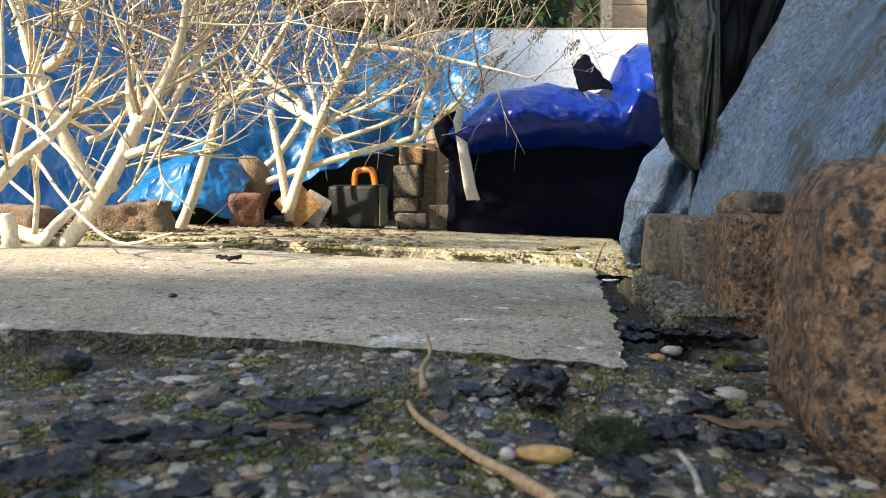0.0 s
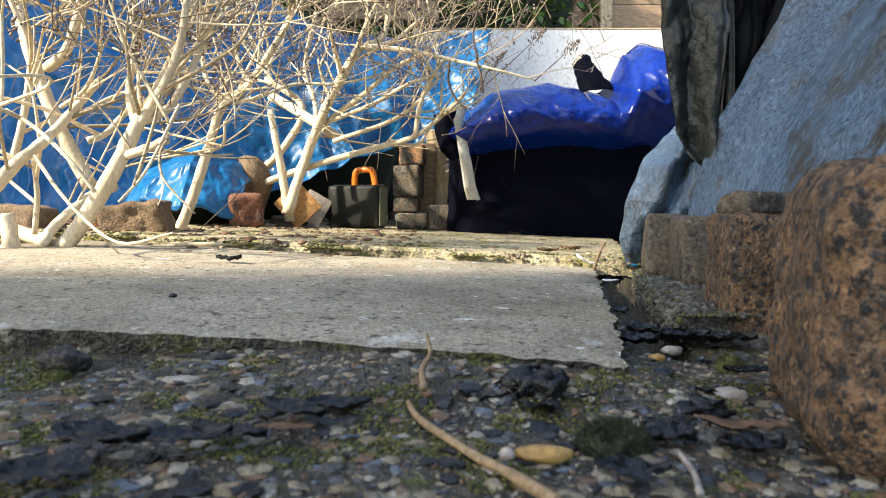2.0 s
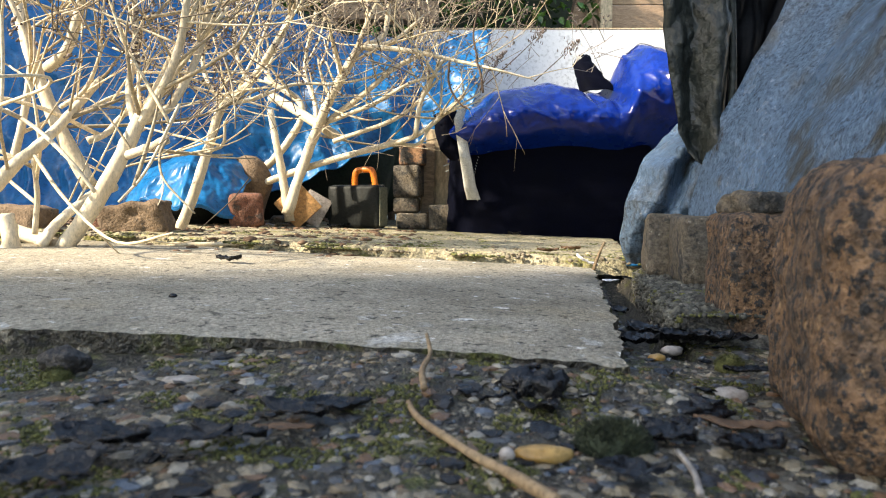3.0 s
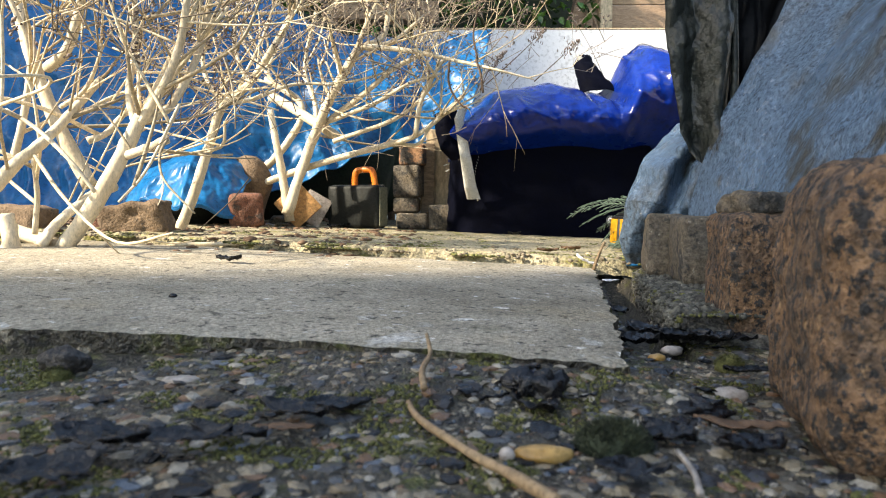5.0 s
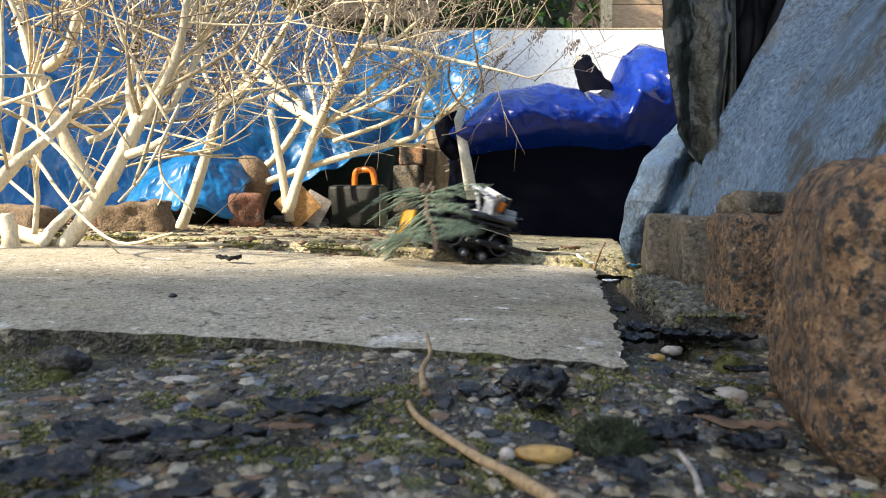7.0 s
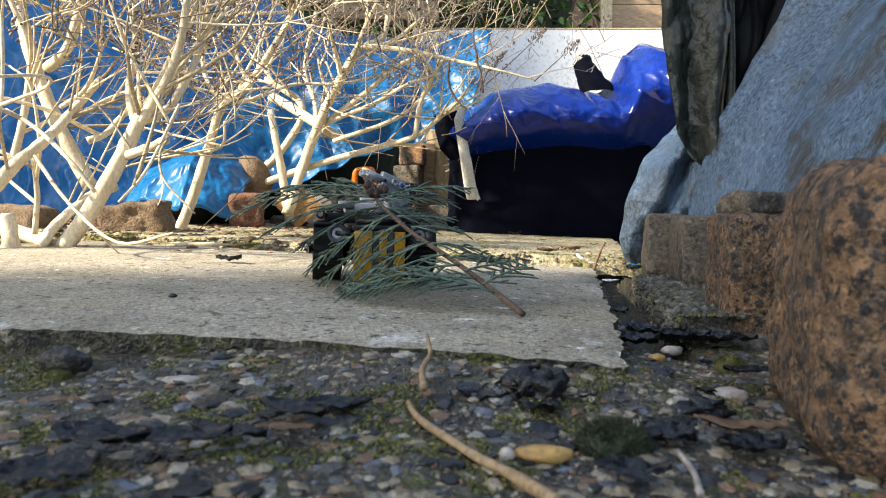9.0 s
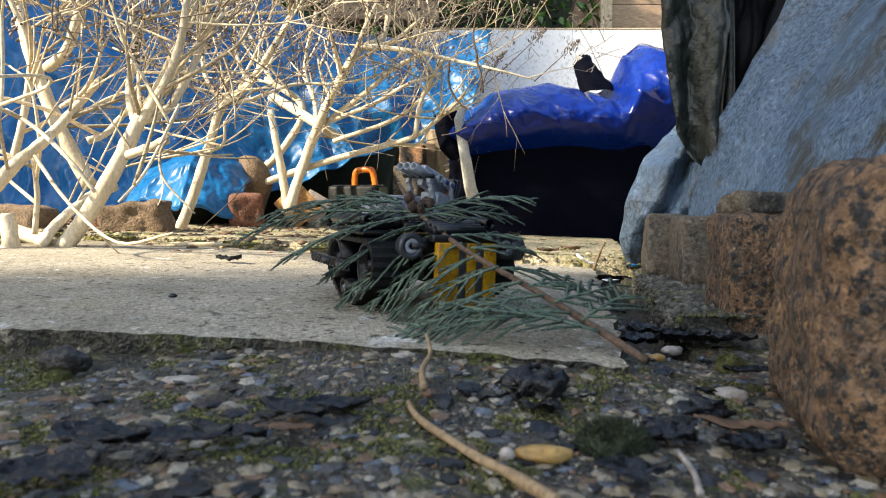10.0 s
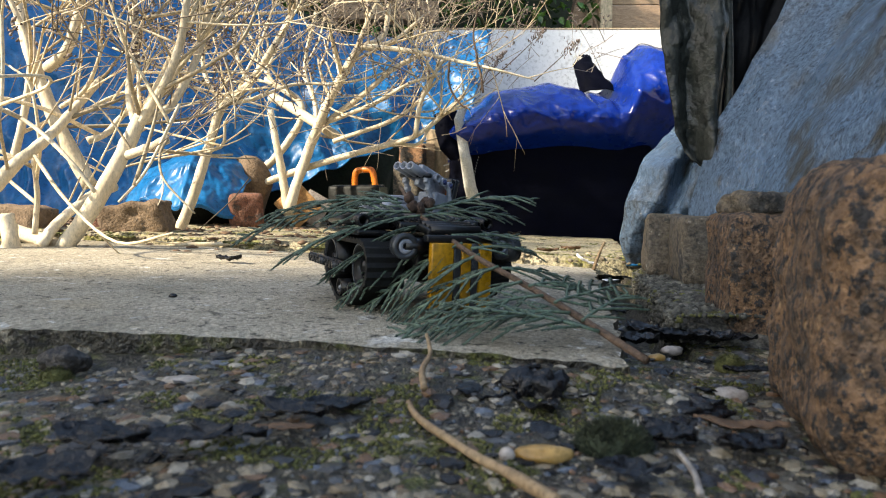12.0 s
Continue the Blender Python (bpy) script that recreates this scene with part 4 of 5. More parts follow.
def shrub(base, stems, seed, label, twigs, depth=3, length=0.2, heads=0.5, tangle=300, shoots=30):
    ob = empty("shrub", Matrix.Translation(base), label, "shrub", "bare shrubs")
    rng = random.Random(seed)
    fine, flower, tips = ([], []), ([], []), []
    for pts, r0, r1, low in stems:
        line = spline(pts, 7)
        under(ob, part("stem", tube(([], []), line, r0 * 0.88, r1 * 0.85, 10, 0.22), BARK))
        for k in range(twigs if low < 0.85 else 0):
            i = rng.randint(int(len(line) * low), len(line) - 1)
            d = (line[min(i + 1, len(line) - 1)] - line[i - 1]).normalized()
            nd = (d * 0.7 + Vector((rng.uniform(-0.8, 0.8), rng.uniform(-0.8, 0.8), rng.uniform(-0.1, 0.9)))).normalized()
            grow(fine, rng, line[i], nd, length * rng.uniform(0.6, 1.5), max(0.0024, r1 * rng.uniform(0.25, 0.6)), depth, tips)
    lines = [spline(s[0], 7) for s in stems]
    for k in range(shoots):
        line = rng.choice(lines)
        p = line[rng.randint(0, len(line) - 1)]
        if p.z < 0.09:
            continue
        d = Vector((rng.gauss(0, 0.9), rng.gauss(0, 0.5), rng.gauss(0.35, 0.5))).normalized()
        bend = Vector((rng.gauss(0, 0.4), rng.gauss(0, 0.3), rng.gauss(0.15, 0.4)))
        ln, r = rng.uniform(0.18, 0.55), rng.uniform(0.002, 0.0055)
        way = spline([p, p + d * ln * 0.35, p + d * ln * 0.7 + bend * ln * 0.2, p + (d + bend * 0.8).normalized() * ln], 5)
        if min(q.z for q in way) < 0.05 or max(q.x for q in way) > 0.06 or any(q.z < 0.33 and q.x > -0.42 for q in way):
            continue
        tube(fine, way, r, r * 0.5, 6, 0.15)
        for j in range(rng.randint(1, 3)):
            q = way[rng.randint(4, len(way) - 1)]
            e = (d + Vector((rng.gauss(0, 0.8), rng.gauss(0, 0.6), rng.gauss(0.2, 0.7)))).normalized()
            grow(fine, rng, q, e, rng.uniform(0.06, 0.18), r * 0.5, rng.randint(0, 1), tips)
    wild = ([], [])
    for k in range(tangle):
        p, d = rng.choice(tips)
        p = p + Vector((rng.gauss(0, 0.09), rng.gauss(0, 0.09), rng.gauss(0, 0.09)))
        if p.z < 0.16 + 0.4 * rng.random():
            continue
        d = Vector((rng.gauss(0, 1), rng.gauss(0, 0.6), rng.gauss(0.3, 1))).normalized()
        bend = Vector((rng.gauss(0, 1), rng.gauss(0, 1), rng.gauss(0, 1))) * 0.25
        ln = rng.uniform(0.05, 0.22)
        r = rng.uniform(0.0008, 0.0022)
        tube(wild, spline([p, p + d * ln * 0.5 + bend * ln * 0.4, p + (d + bend).normalized() * ln], 4), r, r * 0.6, 4)
        if rng.random() < 0.3:
            tips.append((wild[0][-1], d))
    seed_heads(flower, rng, tips, heads)
    tagged(under(ob, part("tangle", wild, TANGLE)), "thin grey brown tangled stalks", kind="stuff")
    tagged(under(ob, part("twigs", fine, TWIG)), "tangled dry straw coloured twigs", kind="stuff")
    if flower[0]:
        tagged(under(ob, part("flowerheads", flower, SEED)), "dried brown flowerheads", kind="stuff")
    return ob


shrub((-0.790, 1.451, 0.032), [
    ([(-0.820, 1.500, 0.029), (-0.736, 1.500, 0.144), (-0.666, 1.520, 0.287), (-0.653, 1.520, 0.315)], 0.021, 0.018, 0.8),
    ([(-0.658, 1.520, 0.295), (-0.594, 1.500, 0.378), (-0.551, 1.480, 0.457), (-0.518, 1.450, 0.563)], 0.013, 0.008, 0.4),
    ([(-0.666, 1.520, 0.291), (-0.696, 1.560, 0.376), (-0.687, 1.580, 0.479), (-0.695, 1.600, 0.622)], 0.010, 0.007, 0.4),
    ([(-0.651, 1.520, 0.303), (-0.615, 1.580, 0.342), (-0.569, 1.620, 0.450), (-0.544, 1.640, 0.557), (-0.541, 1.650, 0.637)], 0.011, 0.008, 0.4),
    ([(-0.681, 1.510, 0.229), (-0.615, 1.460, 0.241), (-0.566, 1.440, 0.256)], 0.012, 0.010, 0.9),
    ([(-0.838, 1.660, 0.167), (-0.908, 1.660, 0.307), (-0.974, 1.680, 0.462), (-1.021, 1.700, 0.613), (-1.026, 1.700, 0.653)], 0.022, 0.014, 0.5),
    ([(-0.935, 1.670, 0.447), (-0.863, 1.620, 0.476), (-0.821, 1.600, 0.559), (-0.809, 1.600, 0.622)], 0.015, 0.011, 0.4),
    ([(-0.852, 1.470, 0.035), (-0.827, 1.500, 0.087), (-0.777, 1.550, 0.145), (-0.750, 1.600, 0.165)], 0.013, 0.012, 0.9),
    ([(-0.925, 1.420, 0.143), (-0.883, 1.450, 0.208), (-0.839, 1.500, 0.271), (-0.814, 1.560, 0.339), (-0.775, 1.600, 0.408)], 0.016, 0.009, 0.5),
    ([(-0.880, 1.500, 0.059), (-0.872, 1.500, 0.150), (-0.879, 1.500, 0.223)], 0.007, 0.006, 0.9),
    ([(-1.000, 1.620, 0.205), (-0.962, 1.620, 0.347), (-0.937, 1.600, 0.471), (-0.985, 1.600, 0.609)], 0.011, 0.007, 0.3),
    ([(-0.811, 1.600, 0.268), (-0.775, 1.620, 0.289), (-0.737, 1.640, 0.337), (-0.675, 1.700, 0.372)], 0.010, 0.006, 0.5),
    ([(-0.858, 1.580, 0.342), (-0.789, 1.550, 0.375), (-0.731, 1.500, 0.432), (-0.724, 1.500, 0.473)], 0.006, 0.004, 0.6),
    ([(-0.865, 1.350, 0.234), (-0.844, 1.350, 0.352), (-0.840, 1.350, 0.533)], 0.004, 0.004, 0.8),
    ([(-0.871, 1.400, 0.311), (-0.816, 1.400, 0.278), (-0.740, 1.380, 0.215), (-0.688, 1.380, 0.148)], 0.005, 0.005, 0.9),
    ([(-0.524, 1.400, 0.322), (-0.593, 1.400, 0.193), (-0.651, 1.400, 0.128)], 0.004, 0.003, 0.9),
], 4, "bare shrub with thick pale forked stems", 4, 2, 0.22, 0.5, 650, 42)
loose("cut_stump", tube(([], []), spline([(-0.883, 1.420, 0.027), (-0.885, 1.420, 0.068), (-0.889, 1.420, 0.105)], 5), 0.019, 0.012, 12, 0.3), BARK, Matrix.Identity(4), "pale cut stump of a shrub stem", "stump")
loose("log", tube(([], []), spline([(-1.071, 1.620, 0.081), (-0.918, 1.560, 0.050), (-0.835, 1.500, 0.038)], 5), 0.018, 0.015, 10, 0.3), BARK, Matrix.Identity(4), "pale dead log lying at the bed edge", "log")

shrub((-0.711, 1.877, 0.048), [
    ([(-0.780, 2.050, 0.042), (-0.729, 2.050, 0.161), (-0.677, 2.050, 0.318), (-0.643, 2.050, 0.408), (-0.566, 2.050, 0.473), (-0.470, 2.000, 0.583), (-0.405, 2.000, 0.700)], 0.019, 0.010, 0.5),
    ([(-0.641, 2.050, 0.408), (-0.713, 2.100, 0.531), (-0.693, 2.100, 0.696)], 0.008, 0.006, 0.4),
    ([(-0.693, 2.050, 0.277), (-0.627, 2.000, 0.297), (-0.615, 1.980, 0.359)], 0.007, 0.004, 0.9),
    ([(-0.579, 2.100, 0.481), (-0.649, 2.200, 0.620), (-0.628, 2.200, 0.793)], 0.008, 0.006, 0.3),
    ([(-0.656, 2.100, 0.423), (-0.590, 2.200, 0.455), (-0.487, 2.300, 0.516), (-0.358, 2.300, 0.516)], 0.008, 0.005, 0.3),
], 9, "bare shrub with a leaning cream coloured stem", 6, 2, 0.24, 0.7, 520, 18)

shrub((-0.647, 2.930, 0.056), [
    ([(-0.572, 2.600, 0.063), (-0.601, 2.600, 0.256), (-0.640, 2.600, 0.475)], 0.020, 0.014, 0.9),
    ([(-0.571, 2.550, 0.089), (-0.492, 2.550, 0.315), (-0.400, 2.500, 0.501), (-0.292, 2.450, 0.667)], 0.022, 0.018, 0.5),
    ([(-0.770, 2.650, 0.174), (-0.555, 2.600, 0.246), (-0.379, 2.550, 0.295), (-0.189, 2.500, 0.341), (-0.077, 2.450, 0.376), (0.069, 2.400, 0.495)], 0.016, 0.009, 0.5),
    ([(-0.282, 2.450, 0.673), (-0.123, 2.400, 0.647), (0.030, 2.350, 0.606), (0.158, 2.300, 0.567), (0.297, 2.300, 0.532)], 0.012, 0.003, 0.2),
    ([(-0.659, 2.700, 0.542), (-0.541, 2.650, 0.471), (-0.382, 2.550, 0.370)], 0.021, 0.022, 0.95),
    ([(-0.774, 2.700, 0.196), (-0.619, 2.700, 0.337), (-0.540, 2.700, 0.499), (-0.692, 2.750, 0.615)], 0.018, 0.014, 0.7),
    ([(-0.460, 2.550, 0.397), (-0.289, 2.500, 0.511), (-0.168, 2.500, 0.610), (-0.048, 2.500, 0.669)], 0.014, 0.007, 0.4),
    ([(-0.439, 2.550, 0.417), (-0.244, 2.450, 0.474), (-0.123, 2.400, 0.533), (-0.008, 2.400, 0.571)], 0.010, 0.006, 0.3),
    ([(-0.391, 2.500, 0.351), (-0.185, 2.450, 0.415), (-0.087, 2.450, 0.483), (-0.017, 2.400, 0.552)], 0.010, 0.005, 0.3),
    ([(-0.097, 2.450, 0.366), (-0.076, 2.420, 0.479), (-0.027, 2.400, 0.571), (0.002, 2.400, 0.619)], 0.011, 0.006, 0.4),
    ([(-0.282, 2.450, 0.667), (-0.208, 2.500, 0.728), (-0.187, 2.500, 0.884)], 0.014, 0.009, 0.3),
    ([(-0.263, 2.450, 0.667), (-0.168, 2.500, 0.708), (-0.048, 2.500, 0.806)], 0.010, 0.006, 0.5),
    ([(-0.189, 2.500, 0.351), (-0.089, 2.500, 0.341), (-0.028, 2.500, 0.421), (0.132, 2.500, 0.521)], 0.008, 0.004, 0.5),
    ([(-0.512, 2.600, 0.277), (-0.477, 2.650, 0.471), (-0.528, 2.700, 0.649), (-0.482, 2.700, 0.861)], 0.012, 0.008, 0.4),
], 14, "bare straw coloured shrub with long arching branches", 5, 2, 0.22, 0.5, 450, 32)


def seed_stem(pts, seed, r=0.0022):
    """A single dry stalk with a plumed seed head."""
    rng = random.Random(seed)
    ob = empty("dry_stalk", Matrix.Translation(pts[0]), "thin dry stalk with a brown plumed seedhead", "dry stalk", "dry stalks")
    line = spline(pts, 6)
    under(ob, part("stalk", tube(([], []), line, r, r * 0.6, 5), STEM))
    st = ([], [])
    for k in range(70):
        f = rng.random()
        c = line[-1] + (line[-1] - line[-3]).normalized() * 0.06 * f
        c += Vector((rng.gauss(0, 1), rng.gauss(0, 1), rng.gauss(0, 1))) * 0.014 * (1.1 - f)
        tube(st, [c, c + Vector((rng.gauss(0, 0.004), rng.gauss(0, 0.004), 0.008))], 0.0022, 0.001, 4)
    under(ob, part("seedhead", st, SEED))


seed_stem([(0.152, 2.500, 0.550), (0.237, 2.450, 0.619), (0.303, 2.400, 0.675)], 1)
seed_stem([(0.310, 2.400, 0.543), (0.367, 2.400, 0.594), (0.415, 2.400, 0.637)], 2)
seed_stem([(0.127, 2.400, 0.514), (0.150, 2.400, 0.571), (0.169, 2.400, 0.594)], 3)
seed_stem([(0.112, 2.300, 0.598), (0.099, 2.300, 0.679), (0.117, 2.300, 0.769)], 4, 0.004)
loose("fallen_stem", tube(([], []), spline([(0.131, 2.300, 0.489), (0.122, 2.300, 0.552), (0.107, 2.300, 0.598)], 5), 0.004, 0.004, 6), STEM, Matrix.Identity(4), "dark dry stem hanging from the shrub", "stem")
loose("fallen_stem", tube(([], []), spline([(0.020, 2.300, 0.589), (0.020, 2.300, 0.516), (0.052, 2.300, 0.458), (0.089, 2.300, 0.434)], 6), 0.004, 0.003, 6), STEM, Matrix.Identity(4), "dark curved dry stem hanging from the shrub", "stem")


# ---- small things on the ground ----
loose("stick", tube(([], []), spline([(-0.030, 0.519, -0.019), (-0.018, 0.456, -0.019), (0.002, 0.414, -0.020), (0.021, 0.381, -0.021), (0.036, 0.358, -0.021), (0.055, 0.327, -0.022)], 7), 0.0022, 0.0036, 8, 0.25), STICK, Matrix.Identity(4), "thin crooked brown stick on the gravel", "stick")
loose("stick", tube(([], []), spline([(-0.013, 0.550, 0.018), (-0.010, 0.530, 0.007), (-0.015, 0.500, 0.001), (-0.013, 0.475, -0.006)], 7), 0.0014, 0.0026, 8, 0.25), STICK, Matrix.Identity(4), "short pale stick leaning on the slab edge", "stick")
loose("stick", tube(([], []), spline([(-0.644, 1.635, 0.030), (-0.492, 1.660, 0.030), (-0.359, 1.671, 0.026), (-0.263, 1.622, 0.019)], 7), 0.005, 0.004, 7, 0.2), BARK, Matrix.Identity(4), "pale twig lying along the path edge", "stick")
loose("stick", tube(([], []), spline([(0.299, 1.380, -0.007), (0.310, 1.380, 0.025), (0.321, 1.380, 0.049)], 4), 0.004, 0.002, 6), STICK, Matrix.Identity(4), "short upright twig in the joint", "stick")
loose("stick", tube(([], []), spline([(0.140, 0.407, -0.026), (0.137, 0.373, -0.025), (0.130, 0.343, -0.025)], 6), 0.0018, 0.0022, 6), PALESTONE, Matrix.Identity(4), "thin bleached stem on the gravel", "stick")


def flat_leaf(name, m, ln, w, mat, label, seed, curl=0.3, category="leaf"):
    def shape(s, t):
        k = math.sin(math.pi * min(0.98, max(0.02, t))) ** 0.7
        x = (s - 0.5) * w * k * (1 + 0.3 * noise.noise(Vector((t * 6, seed, 0))))
        y = (t - 0.5) * ln
        z = curl * (abs(s - 0.5) * w * 0.35 + 0.3 * ln * (t - 0.5) ** 2) + fold(Vector((s * 1.5, t * 2, seed * 3.3)), 1.6, 0.24 * w)
        return m @ Vector((x, y, z))
    return tagged(sheet(name, 14, 20, shape, mat, thick=0.0006), label, category)


def leaf_at(p, rz, ln, w, mat, label, seed, curl=0.3, lift=0.006, tilt=0):
    return flat_leaf("leaf", Matrix.Translation(Vector(p) + Vector((0, 0, lift))) @ pose(0, 0, 0, tilt, 0, rz), ln, w, mat, label, seed, curl)


leaf_at((0.062, 0.512, -0.027), 60, 0.06, 0.035, WETLEAF, "crumpled wet black leaf on the gravel", 1, 1.2)
leaf_at((0.066, 0.484, -0.028), 20, 0.055, 0.03, WETLEAF, "torn wet black leaf on the gravel", 2, 0.9)
loose("leaf_clump", stone(0.017, 1.25, 0.8, 0.95, 58, 0.85, 4), WETLEAF, Matrix.Translation(Vector((0.071, 0.502, -0.016))), "crumpled clump of wet black leaves", "leaf clump")
loose("leaf_clump", stone(0.013, 1.5, 0.9, 0.6, 59, 0.85, 4), WETLEAF, Matrix.Translation(Vector((0.176, 0.482, -0.026))), "flat clump of rotted black leaves", "leaf clump")
leaf_at((0.262, 0.772, -0.036), 75, 0.07, 0.04, WETLEAF, "broad wet black leaf before the kerb", 61, 0.9)
leaf_at((0.296, 0.762, -0.036), 95, 0.05, 0.035, WETLEAF, "curled wet black leaf before the kerb", 62, 1.1)
leaf_at((0.330, 0.776, -0.038), 60, 0.045, 0.03, WETLEAF, "wet black leaf at the foot of the brick", 63, 0.9)
loose("pebble", stone(0.009, 1.3, 0.9, 0.6, 64, 0.25, 2), PALESTONE, Matrix.Translation(Vector((0.245, 0.735, -0.034))), "pale rounded pebble before the kerb", "pebble")
loose("pebble", stone(0.008, 1.2, 0.9, 0.6, 65, 0.25, 2), ORANGESTONE, Matrix.Translation(Vector((0.218, 0.700, -0.034))), "buff pebble by the slab corner", "pebble")
leaf_at((-0.071, 0.466, -0.022), 95, 0.045, 0.03, WETLEAF, "flat wet black leaf on the gravel", 4, 0.4)
leaf_at((-0.096, 0.442, -0.021), 70, 0.05, 0.025, WETLEAF, "rolled wet black leaf", 5, 1.0)
leaf_at((-0.155, 0.386, -0.019), 100, 0.07, 0.025, WETLEAF, "long wet black leaf on the gravel", 6, 0.6)
leaf_at((-0.191, 0.382, -0.017), 80, 0.06, 0.035, WETLEAF, "broad wet black leaf on the gravel", 7, 0.5)
leaf_at((-0.194, 0.331, -0.017), 120, 0.05, 0.035, WETLEAF, "soaked black leaf pressed flat", 8, 0.4)
leaf_at((-0.125, 0.398, -0.020), 75, 0.05, 0.022, WETLEAF, "twisted wet black leaf", 9, 0.8)
leaf_at((0.234, 0.802, -0.034), 20, 0.06, 0.04, WETLEAF, "wet black leaf in the joint by the kerb", 10, 0.8)
leaf_at((0.212, 0.758, -0.038), 60, 0.05, 0.04, WETLEAF, "folded wet black leaf in the joint", 11, 1.0)
leaf_at((0.285, 0.788, -0.039), 80, 0.042, 0.03, WETLEAF, "wet black leaf against the brick", 12, 0.7)
leaf_at((0.199, 0.457, -0.033), 70, 0.06, 0.02, BROWNLEAF, "grey brown leaf strip beside the brick", 13, 0.5)
leaf_at((0.271, 0.602, -0.031), 85, 0.05, 0.02, WETLEAF, "black leaf scrap beside the brick", 14, 0.5)
leaf_at((0.094, 0.501, -0.029), 110, 0.045, 0.035, WETLEAF, "black rotted leaf curled on the gravel", 31, 0.9)
leaf_at((0.178, 0.499, -0.032), 70, 0.05, 0.03, WETLEAF, "black leaf lying beside the moss cushion", 32, 0.6)
leaf_at((0.141, 0.429, -0.031), 40, 0.04, 0.03, WETLEAF, "soaked black leaf between pebbles", 33, 0.7)
leaf_at((0.185, 0.409, -0.032), 100, 0.045, 0.03, WETLEAF, "black leaf rotting beside the brick", 34, 0.7)
leaf_at((0.102, 0.367, -0.029), 80, 0.04, 0.025, WETLEAF, "dark wet leaf scrap on the gravel", 35, 0.5)
leaf_at((0.031, 0.500, -0.026), 80, 0.035, 0.028, WETLEAF, "shiny wet leaf scrap on the gravel", 36, 0.5)
leaf_at((0.282, 0.846, -0.051), 30, 0.05, 0.035, WETLEAF, "crumpled black leaf at the kerb foot", 37, 0.9)
leaf_at((0.273, 1.073, -0.051), 10, 0.05, 0.03, WETLEAF, "black leaf wedged in the joint", 38, 0.9)
leaf_at((-0.392, 1.270, 0.016), 80, 0.05, 0.028, WETLEAF, "curled dark dead leaf on the slab", 15, 1.1, 0.004)
leaf_at((-0.004, 0.531, -0.022), 75, 0.026, 0.013, BROWNLEAF, "small dry brown leaf on the gravel", 16, 0.7, 0.003)
leaf_at((-0.095, 0.413, -0.018), 90, 0.035, 0.012, BROWNLEAF, "reddish brown leaf strip on the gravel", 17, 0.3, 0.004)
leaf_at((-0.516, 2.967, 0.041), 70, 0.08, 0.045, BROWNLEAF, "curled brown leaf by the tool case", 18, 0.9, 0.02, 30)
leaf_at((-0.569, 2.382, 0.043), 60, 0.10, 0.045, WETLEAF, "dark leaves on the path", 19, 0.6)
leaf_at((-0.398, 2.659, 0.036), 85, 0.09, 0.04, WETLEAF, "dark leaf on the path", 20, 0.6)
leaf_at((0.240, 1.587, 0.010), 80, 0.05, 0.03, BROWNLEAF, "red brown leaf scrap on the path", 21, 0.8)
leaf_at((0.310, 1.687, 0.008), 60, 0.05, 0.03, BROWNLEAF, "brown leaf scrap on the path", 22, 0.9)
leaf_at((0.269, 2.625, 0.009), 80, 0.05, 0.03, WETLEAF, "dark leaf scrap on the path", 23, 0.9)
leaf_at((0.305, 1.482, -0.006), 75, 0.05, 0.024, PAPER, "white scrap of film at the slab corner", 24, 1.0, 0.006, 25)
leaf_at((0.306, 1.265, -0.022), 80, 0.03, 0.02, PAPER, "pale scrap in the joint", 25, 0.5, 0.004)
loose("pebble", stone(0.0042, 1.3, 0.9, 0.7, 51, 0.2, 2), WETLEAF, Matrix.Translation(Vector((-0.317, 0.812, 0.015))), "small black pebble on the slab", "pebble")
loose("pebble", stone(0.012, 1.5, 0.7, 0.45, 41, 0.2, 3), ORANGESTONE, Matrix.Translation(Vector((0.058, 0.396, -0.024))), "smooth orange yellow pebble", "pebble")
loose("pebble", stone(0.005, 1, 1, 0.9, 42, 0.2, 2), PALESTONE, Matrix.Translation(Vector((0.037, 0.393, -0.023))), "small pinkish pebble on the gravel", "pebble")
loose("pebble", stone(0.012, 1.2, 0.8, 0.6, 43, 0.2, 3), PALESTONE, Matrix.Translation(Vector((0.228, 0.545, -0.031))), "rounded pale grey pebble beside the brick", "pebble")
loose("pebble", stone(0.010, 1.4, 0.9, 0.5, 44, 0.2, 3), PALESTONE, Matrix.Translation(Vector((0.165, 0.555, -0.031))), "blue grey pebble bedded in gravel", "pebble")
loose("pebble", stone(0.011, 1.3, 0.9, 0.35, 45, 0.25, 2), ORANGESTONE, Matrix.Translation(Vector((-0.185, 0.579, -0.015))), "flat buff pebble on the gravel", "pebble")
loose("pebble", stone(0.011, 1.5, 0.8, 0.35, 46, 0.25, 2), PALESTONE, Matrix.Translation(Vector((-0.202, 0.529, -0.014))), "flat tan stone chip", "pebble")
loose("rubble_stone", stone(0.016, 1.2, 0.9, 0.75, 47, 0.45, 3), DARKROCK, Matrix.Translation(Vector((-0.303, 0.549, -0.004))), "dark stone with moss at the slab edge", "stone")


